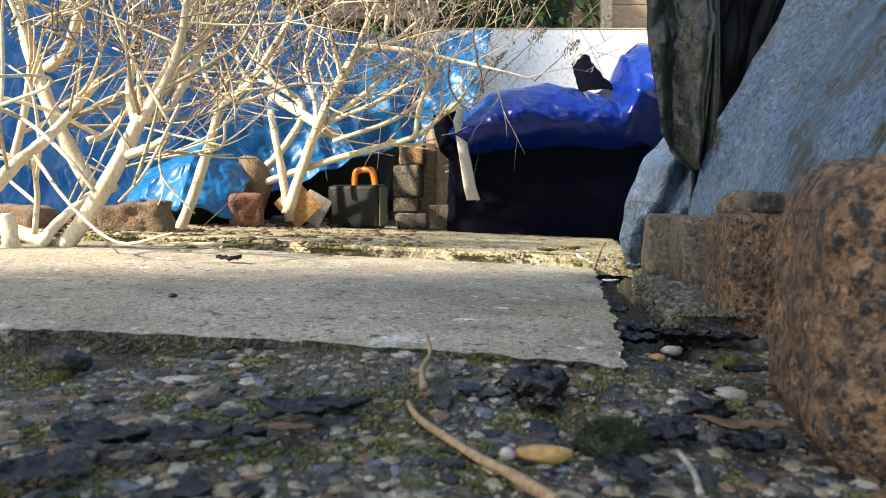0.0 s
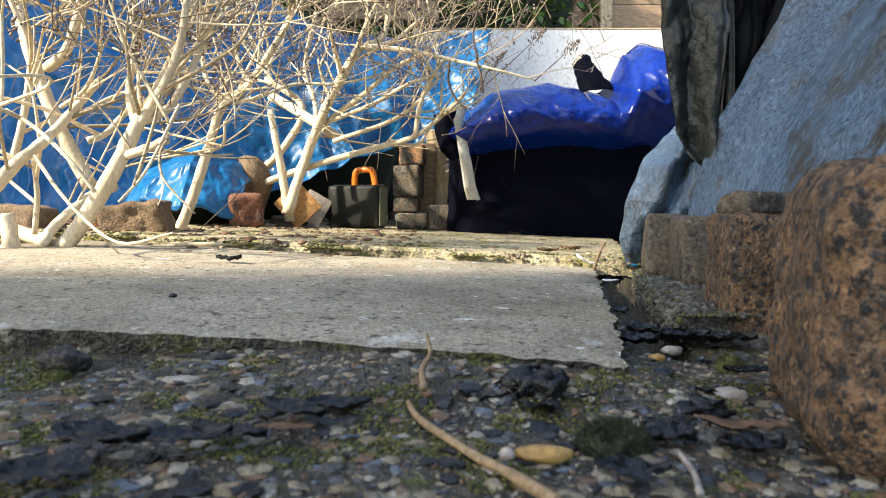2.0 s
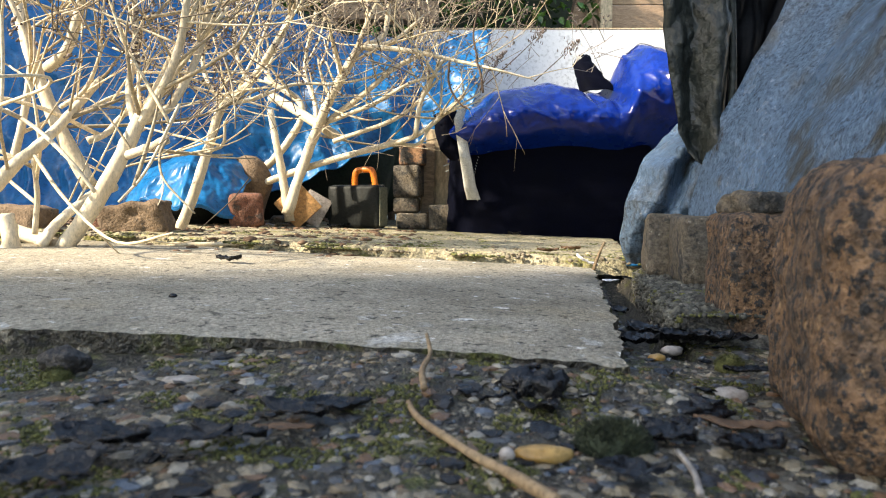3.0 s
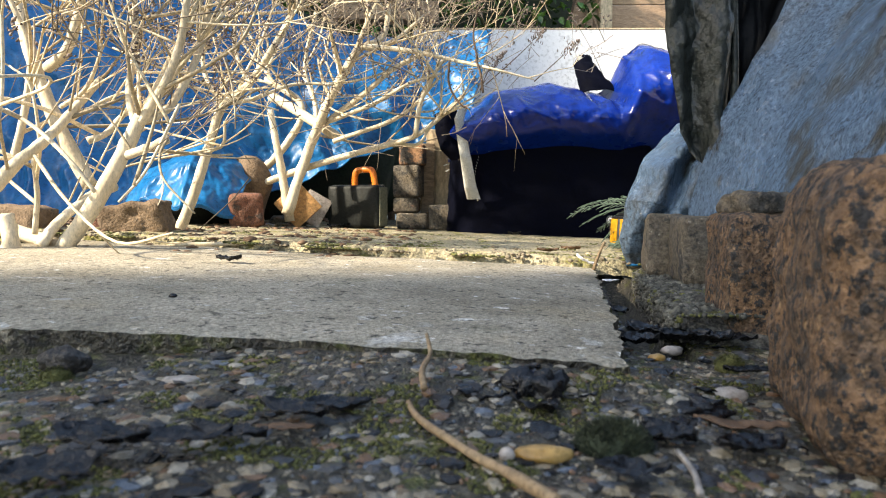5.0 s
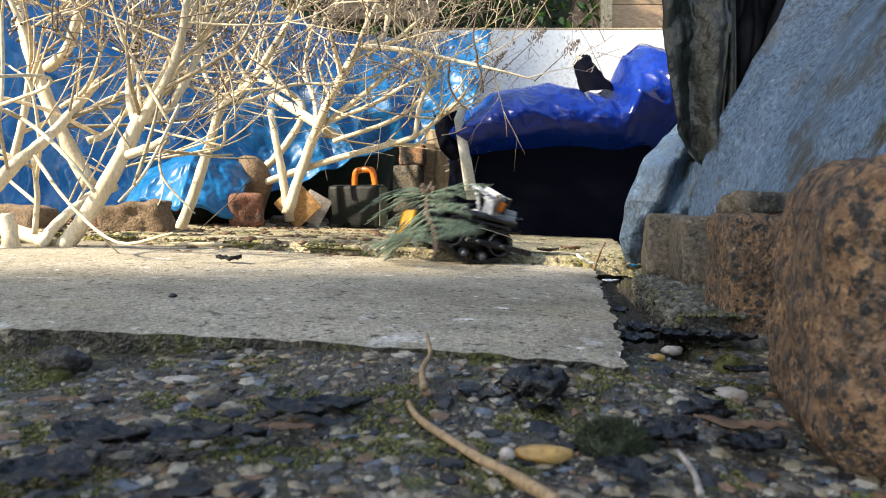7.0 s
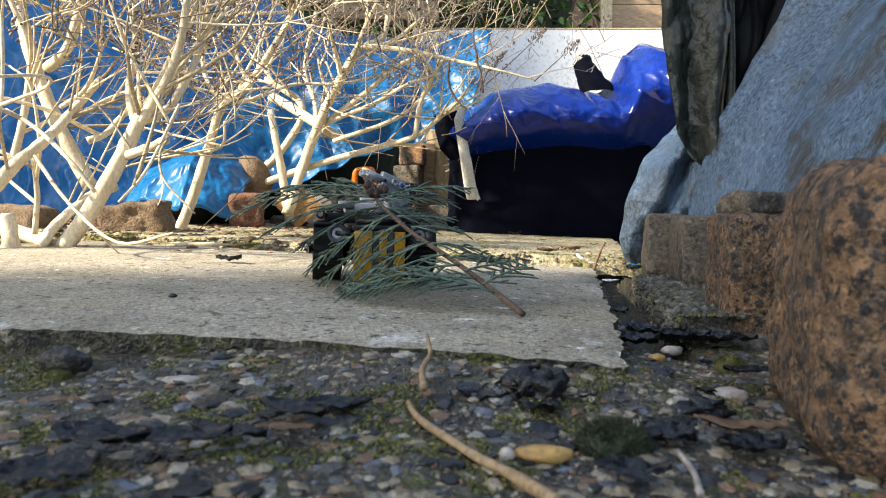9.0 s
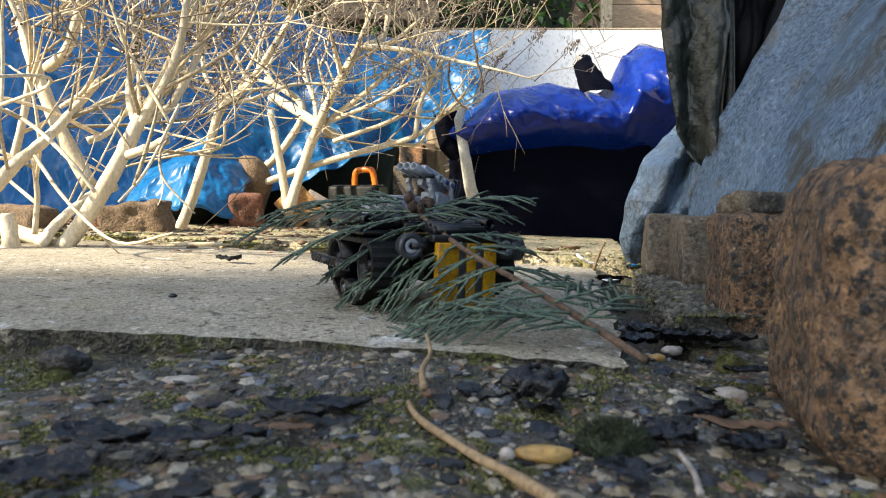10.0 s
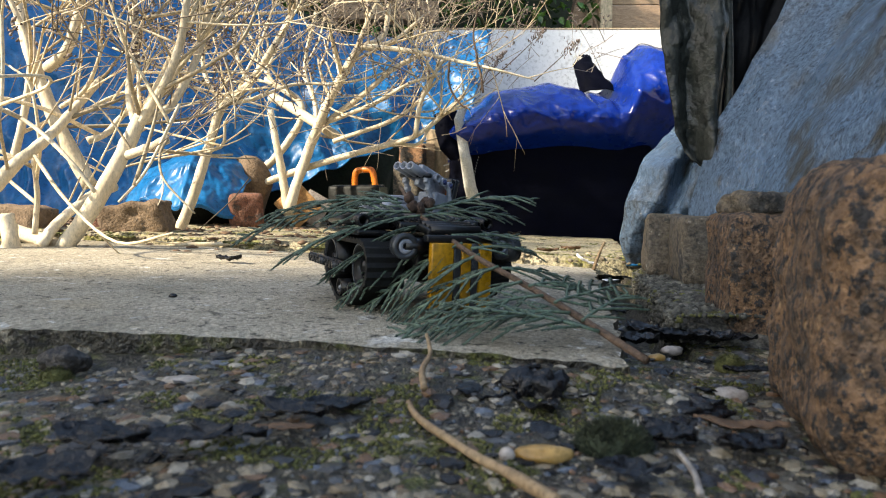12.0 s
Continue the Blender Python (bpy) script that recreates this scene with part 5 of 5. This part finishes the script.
def moss_ball(p, r, seed, label, mat=DARKMOSS, count=2600):
    rng = random.Random(seed)
    st = ([], [])
    c = Vector(p)
    for k in range(count):
        d = Vector((rng.gauss(0, 1), rng.gauss(0, 1), abs(rng.gauss(0, 1)))).normalized()
        a = c + Vector((d.x * r * 1.25, d.y * r, d.z * r * 1.05)) * rng.uniform(0.7, 1.0)
        tube(st, [a, a + (d + Vector((rng.uniform(-0.5, 0.5), rng.uniform(-0.5, 0.5), 0.5))).normalized() * r * 0.2], r * 0.022, r * 0.008, 3)
    ob = empty("moss_cushion", Matrix.Translation(c), label, "moss")
    b = stone(r * 0.9, 1.25, 1.0, 1.05, seed, 0.2, 3)
    b.transform(Matrix.Translation(c))
    under(ob, part("cushion", b, mat))
    tagged(under(ob, part("moss_growth", st, mat)), kind="stuff")


moss_ball((0.104, 0.417, -0.030), 0.019, 1, "round dark green moss cushion on the gravel")
moss_ball((-0.118, 0.505, -0.021), 0.008, 2, "small dark moss cushion", count=700)
moss_ball((-0.301, 0.535, -0.015), 0.010, 3, "bright moss round a stone", MOSS, 900)
moss_ball((0.280, 0.672, -0.037), 0.012, 4, "green moss by the brick", MOSS, 800)


# ---- the toy crawler ----
ROAD_WHEELS = ((0.046, 0.050, 0.031), (0.012, 0.0165, 0.0165), (-0.032, 0.0165, 0.0165), (-0.066, 0.050, 0.031))  # x, z, radius of the belt


def track_profile():
    """The belt's outline in the plane of its wheels (x forward, z up): the hull of its rollers."""
    pts = sorted((round(cx + r * math.cos(2 * math.pi * k / 40), 6), round(cz + r * math.sin(2 * math.pi * k / 40), 6)) for cx, cz, r in ROAD_WHEELS for k in range(40))

    def half(seq):
        out = []
        for p in seq:
            while len(out) > 1 and (out[-1][0] - out[-2][0]) * (p[1] - out[-2][1]) - (out[-1][1] - out[-2][1]) * (p[0] - out[-2][0]) <= 0:
                out.pop()
            out.append(p)
        return out[:-1]
    return half(pts) + half(pts[::-1])


def resample(pts, n):
    p = [Vector((a[0], 0, a[1])) for a in pts] + [Vector((pts[0][0], 0, pts[0][1]))]
    ln = [0]
    for a, b in zip(p, p[1:]):
        ln.append(ln[-1] + (b - a).length)
    out, i = [], 0
    for k in range(n):
        s = ln[-1] * k / n
        while ln[i + 1] < s:
            i += 1
        out.append(p[i].lerp(p[i + 1], (s - ln[i]) / (ln[i + 1] - ln[i])))
    return out


def belt(w, y):
    loop = resample(track_profile(), 76)
    c = Vector((-0.01, 0, 0.04))
    vs, fs = [], []
    n = len(loop)
    for k, p in enumerate(loop):
        t = (loop[(k + 1) % n] - loop[k - 1]).normalized()
        o = Vector((-t.z, 0, t.x))
        if o.dot(p - c) < 0:
            o = -o
        h = 0.0028 if k % 2 else 0.0
        for yy, hh in ((-w / 2, h), (w / 2, h), (w / 2, -0.004), (-w / 2, -0.004)):
            vs.append(p + o * (hh - 0.0028) + Vector((0, y + yy, 0)))
    for k in range(n):
        for j in range(4):
            a, b = k * 4 + j, k * 4 + (j + 1) % 4
            a2, b2 = ((k + 1) % n) * 4 + j, ((k + 1) % n) * 4 + (j + 1) % 4
            fs.append((a, b, b2, a2))
    return vs, fs


def build_crawler():
    car = empty("toy_crawler", Matrix.Identity(4), "black and grey brick built toy crawler with yellow striped front", "toy vehicle")
    for side in (1, -1):
        y = side * 0.069
        part("track", belt(0.042, y), RUBBER, car, "ribbed black rubber track", smooth=False)
        for x, z, rr in ROAD_WHEELS:
            big = rr > 0.02
            r = rr - 0.005
            w = part("wheel", ring((x, y - 0.019, z), (x, y + 0.019, z), r, r * (0.86 if big else 0.70), 24), BLACKPLAST, car)
            if big:
                h = rod((x, y - 0.010, z), (x, y + 0.010, z), r * 0.84, None, 20)
                rod((x, y - 0.017, z), (x, y + 0.017, z), r * 0.24, None, 10, h)
                part("hub", h, BLACKPLAST, w)
                part("rim", ring((x, y + side * 0.0185, z), (x, y + side * 0.0205, z), r * 0.97, r * 0.89, 26), DARKGREY, w, "dark grey rim")
            else:
                h = rod((x, y - 0.0155, z), (x, y + 0.0165, z), r * 0.68, None, 16)
                rod((x, y - 0.019, z), (x, y + 0.019, z), r * 0.26, None, 8, h)
                part("hub", h, GREYPLAST, w, "light grey hub")
        part("inner_plate", box(0.15, 0.006, 0.045, 0.003, (-0.01, side * 0.044, 0.048)), BLACKPLAST, car)
        beam = box(0.155, 0.006, 0.0125, 0.003, (-0.062, side * 0.096, 0.046))
        for k in range(11):
            ring((-0.130 + 0.0136 * k, side * 0.0955, 0.046), (-0.130 + 0.0136 * k, side * 0.1005, 0.046), 0.0056, 0.0036, 12, beam)
        part("side_beam", beam, BLACKPLAST, car, "black holed side beam")
        part("beam_pin", rod((-0.010, side * 0.086, 0.046), (-0.010, side * 0.104, 0.046), 0.0040, None, 10), DARKGREY, car)
        part("beam_pin", rod((-0.066, side * 0.086, 0.046), (-0.066, side * 0.104, 0.046), 0.0040, None, 10), DARKGREY, car)
        part("fender", box(0.125, 0.044, 0.006, 0.002, (-0.020, side * 0.069, 0.0865)), BLACKPLAST, car)
        part("fender_tube", ring((-0.095, side * 0.080, 0.100), (0.030, side * 0.080, 0.100), 0.0075, 0.0048, 16), BLACKPLAST, car, "black tube along the fender")
        hull = box(0.10, 0.030, 0.014, 0.003, (-0.03, side * 0.058, 0.0965))
        for k in range(6):
            for j in (-1, 1):
                rod((-0.07 + 0.016 * k, side * 0.058 + j * 0.008, 0.103), (-0.07 + 0.016 * k, side * 0.058 + j * 0.008, 0.1065), 0.0046, None, 10, hull)
        part("side_pod", hull, DARKGREY if side > 0 else BLACKPLAST, car)
        part("bumper_tube", ring((0.098, side * 0.030, 0.076), (0.098, side * 0.058, 0.076), 0.0085, 0.004, 16), BLACKPLAST, car)
        disc = rod((0.088, side * 0.058, 0.076), (0.101, side * 0.058, 0.076), 0.0125, None, 20)
        ring((0.100, side * 0.058, 0.076), (0.106, side * 0.058, 0.076), 0.0142, 0.0085, 22, disc)
        part("headlamp", disc, DARKGREY, car)
        part("lens", ring((0.1005, side * 0.058, 0.076), (0.1055, side * 0.058, 0.076), 0.0082, 0.0035, 16), GREYPLAST, car, "pale grey lamp ring")
        part("arm", box(0.05, 0.008, 0.012, 0.002, (0.075, side * 0.036, 0.076)), BLACKPLAST, car)
    part("roller", ring((0.094, 0.066, 0.074), (0.094, 0.082, 0.074), 0.0145, 0.006, 22), DARKGREY, car, "grey round roller")
    part("chassis", box(0.19, 0.078, 0.048, 0.004, (-0.005, 0, 0.060)), BLACKPLAST, car)
    part("belly_pin", rod((0.060, -0.020, 0.036), (0.060, 0.012, 0.036), 0.005, None, 12), GREYPLAST, car, "light grey pin under the hull")
    deck = box(0.15, 0.092, 0.012, 0.003, (-0.02, 0, 0.095))
    for k in range(8):
        for j in range(-2, 3):
            rod((-0.08 + 0.016 * k, j * 0.018, 0.100), (-0.08 + 0.016 * k, j * 0.018, 0.1035), 0.0046, None, 10, deck)
    part("deck", deck, BLACKPLAST, car, "black studded deck")
    y = -0.036
    for w, yellow in ((0.026, True), (0.009, False), (0.012, True), (0.009, False), (0.016, True)):
        b = box(0.010, w - 0.0006, 0.070, 0.0015, (0.118 + (0.001 if yellow else 0), y + w / 2, 0.046))
        part("front_panel", b, YELLOW if yellow else DARKGREY, car, "yellow stripe panel" if yellow else "dark grey stripe panel")
        y += w
    part("front_frame", box(0.012, 0.078, 0.008, 0.002, (0.112, 0, 0.085)), BLACKPLAST, car)
    hood = box(0.036, 0.066, 0.008, 0.002, (0.088, 0, 0.094), pose(0, 0, 0, 0, 10, 0))
    for k in range(3):
        ring((0.078 + 0.012 * k, -0.030, 0.098 - 0.002 * k), (0.078 + 0.012 * k, 0.030, 0.098 - 0.002 * k), 0.0052, 0.003, 12, hood)
    part("front_deck", hood, BLACKPLAST, car, "black pinned front deck")
    part("rear_block", box(0.055, 0.080, 0.024, 0.002, (-0.085, 0, 0.108)), GREYPLAST, car, "light grey rear block")
    part("rear_step", box(0.03, 0.05, 0.012, 0.002, (-0.098, 0.012, 0.126)), GREYPLAST, car, "light grey step")
    part("antenna", rod((-0.112, 0.030, 0.116), (-0.112, 0.072, 0.116), 0.0018, None, 8), DARKGREY, car)
    for x in (-0.05, -0.02, 0.01):
        part("grey_pin", ring((x, -0.052, 0.116), (x, -0.030, 0.116), 0.0062, 0.0034, 12), GREYPLAST, car, "light grey pin on the deck")
    part("thread", tube(([], []), spline([(-0.125, 0.094, 0.068), (-0.03, 0.095, 0.074), (0.05, 0.092, 0.078)], 8), 0.0009, 0.0009, 5), PALESTONE, car, "thin pale thread along the side")
    # the gun turret over the tail, slewed to one side
    slew = Matrix.Translation((-0.040, 0.020, 0)) @ Matrix.Rotation(radians(-62), 4, "Z")

    def turret(name, bm, mat, label=""):
        bm.transform(slew)
        return part(name, bm, mat, car, label)

    def bar(a, b, sx, sy, bm=None):
        a, b = Vector(a), Vector(b)
        return box(sx, sy, (b - a).length, 0.002, (a + b) / 2, (b - a).to_track_quat("Z", "Y").to_matrix().to_4x4(), bm)
    turret("turret_base", rod((0, 0, 0.100), (0, 0, 0.112), 0.030, None, 24), DARKGREY)
    turret("sensor_housing", box(0.030, 0.030, 0.028, 0.003, (-0.024, 0, 0.122), pose(0, 0, 0, 0, -10, 0)), GREYPLAST, "light grey sensor housing")
    visor = box(0.008, 0.036, 0.012, 0.002, (-0.043, 0, 0.150), pose(0, 0, 0, 0, -18, 0))
    for y in (-0.016, 0.016):
        box(0.008, 0.006, 0.040, 0.002, (-0.047, y, 0.136), pose(0, 0, 0, 0, -18, 0), visor)
    turret("visor", visor, BLACKPLAST, "black visor frame")
    turret("red_lens", box(0.005, 0.022, 0.022, 0.002, (-0.0455, 0, 0.131), pose(0, 0, 0, 0, -18, 0)), ORANGE, "glossy orange lens")
    for y in (-0.017, 0.017):
        m = bar((-0.006, y, 0.106), (0.014, y, 0.155), 0.0065, 0.005)
        for k in range(5):
            q = Vector((-0.004 + 0.004 * k, y, 0.111 + 0.0098 * k))
            ring(q - Vector((0, 0.0032, 0)), q + Vector((0, 0.0032, 0)), 0.0036, 0.0022, 12, m)
        turret("mast", m, GREYPLAST, "light grey holed mast")
        turret("strut", bar((-0.040, y, 0.112), (-0.034, y, 0.146), 0.006, 0.005), GREYPLAST)
    turret("cross_axle", rod((0.013, -0.024, 0.157), (0.013, 0.024, 0.157), 0.0030, None, 10), BLACKPLAST)
    for k in range(3):
        y = -0.0105 + 0.0105 * k
        turret("barrel", ring((0.002, y, 0.156), (0.038, y, 0.168), 0.0054, 0.0038, 18), GREYPLAST, "light grey open tube")
    body = bar((-0.048, 0, 0.141), (0.008, 0, 0.159), 0.009, 0.028)
    for k in range(3):
        q = Vector((-0.036 + 0.013 * k, 0.013, 0.146 + 0.0044 * k))
        ring(q, q + Vector((0, 0.006, 0)), 0.0056, 0.0034, 14, body)
    turret("gun_arm", body, GREYPLAST, "light grey pinned gun arm")
    for k in range(2):
        q = Vector((-0.036 + 0.013 * k, 0.017, 0.146 + 0.0044 * k))
        turret("gun_pin", rod(q, q + Vector((0, 0.004, 0)), 0.0030, None, 10), CASEPIN, "blue grey pin")
    return car


crawler = build_crawler()


def feather(store, rng, p, d, normal, length):
    """A narrow drooping spray: an axis and alternate cord-like branchlets set with small scale leaves."""
    n = max(6, int(length / 0.0076))
    side = d.cross(normal).normalized()
    q, dd, pts, ways = p.copy(), d.copy(), [], []
    for k in range(n + 1):
        pts.append(q.copy())
        ways.append(dd.copy())
        dd = (dd + Vector((rng.uniform(-1, 1), rng.uniform(-1, 1), rng.uniform(-1, 1))) * 0.04 + Vector((0, 0, -0.027))).normalized()
        q = q + dd * (length / n)
    tube(store, pts, 0.0017, 0.0010, 5)
    for k in range(1, n + 1):
        f = k / n
        sgn = 1 if k % 2 else -1
        ln = (0.012 + 0.034 * math.sin(math.pi * min(1, 0.15 + f * 0.8)) * (1 - 0.35 * f)) * rng.uniform(0.65, 1.25)
        e = (ways[k] * 0.74 + side * sgn * 0.72 + normal * rng.uniform(-0.2, 0.2)).normalized()
        m = max(3, int(ln / 0.0034))
        b, r, line = pts[k].copy(), e.copy(), []
        for j in range(m + 1):
            line.append(b.copy())
            r = (r + ways[k] * 0.04 + Vector((0, 0, -0.03))).normalized()
            b = b + r * (ln / m)
        tube(store, line, 0.0014, 0.0008, 5)
        cross = r.cross(normal).normalized()
        for j in range(1, m + 1):
            for s in (1, -1):
                tip = line[j] + (r * 0.9 + cross * s * 0.5).normalized() * (0.0046 * (1 - 0.3 * j / m)) * rng.uniform(0.7, 1.3)
                tube(store, [line[j], tip], 0.0011, 0.0004, 3)
        if ln > 0.028 and rng.random() < 0.6:
            j = m // 2
            e2 = (r * 0.8 - cross * sgn * 0.55).normalized()
            tube(store, [line[j], line[j] + e2 * 0.007, line[j] + (e2 * 0.9 + r * 0.2) * 0.014], 0.0013, 0.0007, 5)


def build_sprig():
    """A cut conifer branch; its cone cluster is the origin, its cut end lies along +x."""
    rng = random.Random(22)
    ob = empty("conifer_sprig", Matrix.Identity(4), "green conifer branch with small brown cones draped over the toy", "branch")
    main = spline([(-0.06, 0.012, 0.010), (0, 0, 0.0), (0.10, -0.006, -0.004), (0.22, 0.002, -0.002), (0.335, 0, 0.0)], 7)
    part("stem", tube(([], []), main, 0.0022, 0.0037, 8, 0.25), STEM, ob, "brown woody stem")
    specs = [
        (0.00, -0.62, -0.72, -0.14, 0.22), (0.01, -0.52, -0.78, -0.30, 0.17), (-0.03, -0.75, -0.60, -0.12, 0.17), (-0.04, -0.90, 0.20, -0.10, 0.08),
        (0.00, 0.50, 0.82, 0.42, 0.14), (0.015, 0.30, 0.92, 0.35, 0.11), (0.04, 0.20, 0.95, 0.05, 0.09), (0.03, -0.55, -0.66, -0.52, 0.14),
        (0.060, -0.52, -0.64, -0.60, 0.15), (0.070, 0.25, 0.92, 0.10, 0.08), (0.090, -0.50, -0.66, -0.60, 0.16), (0.105, 0.20, 0.95, 0.10, 0.08), (0.120, -0.48, -0.68, -0.56, 0.16),
        (0.150, -0.46, -0.72, -0.50, 0.16), (0.155, 0.15, 0.96, 0.05, 0.08), (0.185, -0.46, -0.76, -0.38, 0.15), (0.195, 0.05, 0.95, 0.12, 0.08),
        (0.215, -0.50, -0.76, -0.26, 0.14), (0.230, -0.05, 0.95, 0.22, 0.09), (0.250, -0.58, -0.74, -0.12, 0.13), (0.265, -0.15, 0.92, 0.30, 0.08), (0.285, -0.65, -0.68, 0.02, 0.11),
    ]
    for x, dx, dy, dz, ln in specs:
        st = ([], [])
        d = Vector((dx, dy, dz)).normalized()
        nrm = Vector((rng.uniform(-0.25, 0.25), rng.uniform(-0.25, 0.25), 1)).normalized()
        nrm = (nrm - d * nrm.dot(d)).normalized()
        feather(st, rng, Vector((x, -0.003, 0)), d, nrm, ln)
        part("spray", st, CONIFER, ob)
    for k in range(5):
        c = Vector((0.006 * math.cos(k * 1.7) - 0.004, 0.014 * math.sin(k * 1.9), 0.006 + 0.004 * (k % 3)))
        b = stone(0.0066, 1, 1, 1, 70 + k, 0.5, 2)
        b.transform(Matrix.Translation(c))
        part("cone", b, CONE, ob, "small brown cone")
    return ob


sprig = build_sprig()
TILT = pose(0, 0, 0, 0, 2.29, 0)


def rolling(x, y, heading, lift=0.0, nose=0.0):
    """Where the crawler stands, which way it heads and how far its nose is up."""
    return Matrix.Translation((x, y, gz(x, lift))) @ TILT @ pose(0, 0, 0, 0, -nose, heading)


def draped(x, y, z, heading, droop, twist=0):
    return pose(x, y, z, twist, droop, heading)


def motions():
    walk(crawler, [
        (0, rolling(0.95, 2.25, 205, 0.022)), (3.8, rolling(0.95, 2.25, 205, 0.022)), (4.8, rolling(0.612, 2.05, 211, 0.022)),
        (5.0, rolling(0.604, 2.04, 212, 0.022)), (5.3, rolling(0.570, 2.02, 212, 0.022)), (5.6, rolling(0.445, 1.91, 206, 0.022)), (5.8, rolling(0.366, 1.81, 204, 0.022)),
        (6.0, rolling(0.288, 1.70, 202, 0.022)), (6.2, rolling(0.220, 1.635, 201, 0.014)), (6.4, rolling(0.152, 1.585, 200, 0.010, -2)), (6.5, rolling(0.126, 1.57, 200, 0.006)),
        (6.6, rolling(0.106, 1.565, 200, 0.006, 6)), (6.7, rolling(0.086, 1.56, 200, 0.006, 8)), (6.8, rolling(0.064, 1.555, 200, 0.010, 16)), (6.9, rolling(0.043, 1.55, 200, 0.012, 20)),
        (7.0, rolling(0.020, 1.54, 200, 0.006, 11)), (7.1, rolling(-0.010, 1.53, 200, 0.003, 3)), (7.2, rolling(-0.040, 1.515, 201, 0.001)), (8.0, rolling(-0.135, 1.33, 240)), (8.8, rolling(-0.114, 1.10, 280)),
        (9.0, rolling(-0.114, 1.09, 281)), (9.3, rolling(-0.112, 1.085, 281)), (9.5, rolling(-0.088, 1.02, 279)), (9.6, rolling(-0.060, 0.975, 276)), (9.7, rolling(-0.055, 0.945, 280)),
        (9.8, rolling(-0.049, 0.91, 287)), (9.9, rolling(-0.038, 0.88, 292)), (10.0, rolling(-0.030, 0.858, 296)), (10.2, rolling(-0.042, 0.855, 298)), (10.5, rolling(-0.034, 0.85, 295)), (12.0, rolling(-0.034, 0.85, 295)),
    ])
    walk(sprig, [
        (0, draped(0.904, 2.25, 0.125, -85, 20)), (3.8, draped(0.904, 2.25, 0.125, -85, 20)), (4.8, draped(0.564, 2.02, 0.125, -85, 20)),
        (5.0, draped(0.556, 2.01, 0.125, -85, 20)), (5.3, draped(0.521, 1.99, 0.125, -85, 20)), (5.6, draped(0.396, 1.88, 0.125, -85, 20)), (5.8, draped(0.316, 1.785, 0.127, -85, 20)),
        (6.0, draped(0.237, 1.67, 0.128, -85, 19)), (6.2, draped(0.167, 1.61, 0.128, -85, 19.5)), (6.4, draped(0.100, 1.565, 0.125, -82, 20)), (6.5, draped(0.074, 1.55, 0.125, -80, 20)),
        (6.6, draped(0.046, 1.55, 0.130, -78, 19)), (6.7, draped(0.021, 1.545, 0.132, -77, 19)), (6.8, draped(-0.003, 1.54, 0.140, -75, 18)), (6.9, draped(-0.012, 1.53, 0.160, -76, 12)),
        (7.0, draped(-0.034, 1.52, 0.146, -86, 19)), (7.1, draped(-0.086, 1.51, 0.127, -80, 21)), (7.2, draped(-0.110, 1.50, 0.136, -82, 23)), (8.0, draped(-0.140, 1.26, 0.132, -68, 23)), (8.8, draped(-0.100, 1.005, 0.128, -53, 22)),
        (9.0, draped(-0.098, 1.0, 0.133, -53, 23)), (9.3, draped(-0.098, 0.99, 0.133, -53, 23)), (9.5, draped(-0.100, 0.945, 0.147, -52, 26.5)), (9.6, draped(-0.098, 0.93, 0.128, -51, 22)), (9.7, draped(-0.059, 0.90, 0.133, -54, 23)),
        (9.8, draped(-0.048, 0.82, 0.125, -52, 22)), (9.9, draped(-0.036, 0.805, 0.116, -51, 21)), (10.0, draped(-0.029, 0.80, 0.113, -52, 20.5)), (10.3, draped(-0.029, 0.80, 0.113, -52, 20.5)), (12.0, draped(-0.029, 0.80, 0.113, -52, 20.5)),
    ])
    rest = Vector((0.512, 1.27, 0.95))
    walk(flap, [(t, pose(rest.x + dx, rest.y, rest.z, 0, ry, 0)) for t, dx, ry in (
        (0, -0.024, 0.6), (0.5, -0.016, 0.4), (1.0, -0.012, 0.2), (1.5, -0.008, 0.2), (2.5, 0.0, 0), (3.2, 0.0, 0), (4.8, 0.003, 0), (5.5, 0.004, 0), (6.5, 0.0, 0), (9.5, -0.003, 0), (12.0, -0.006, 0))])

    stand = Vector((0.42, 2.8, gz(0.42, 0.02)))
    walk(bag, [(t, pose(stand.x + dx, stand.y, stand.z, 0, ry, 0)) for t, dx, ry in (
        (0, 0, -0.25), (1.0, 0, -0.1), (2.5, 0, 0), (4.8, 0, 0.25), (5.5, 0, 0.3), (6.5, 0, 0.15), (9.5, 0, 0.15), (12.0, 0, 0.15))])


motions()
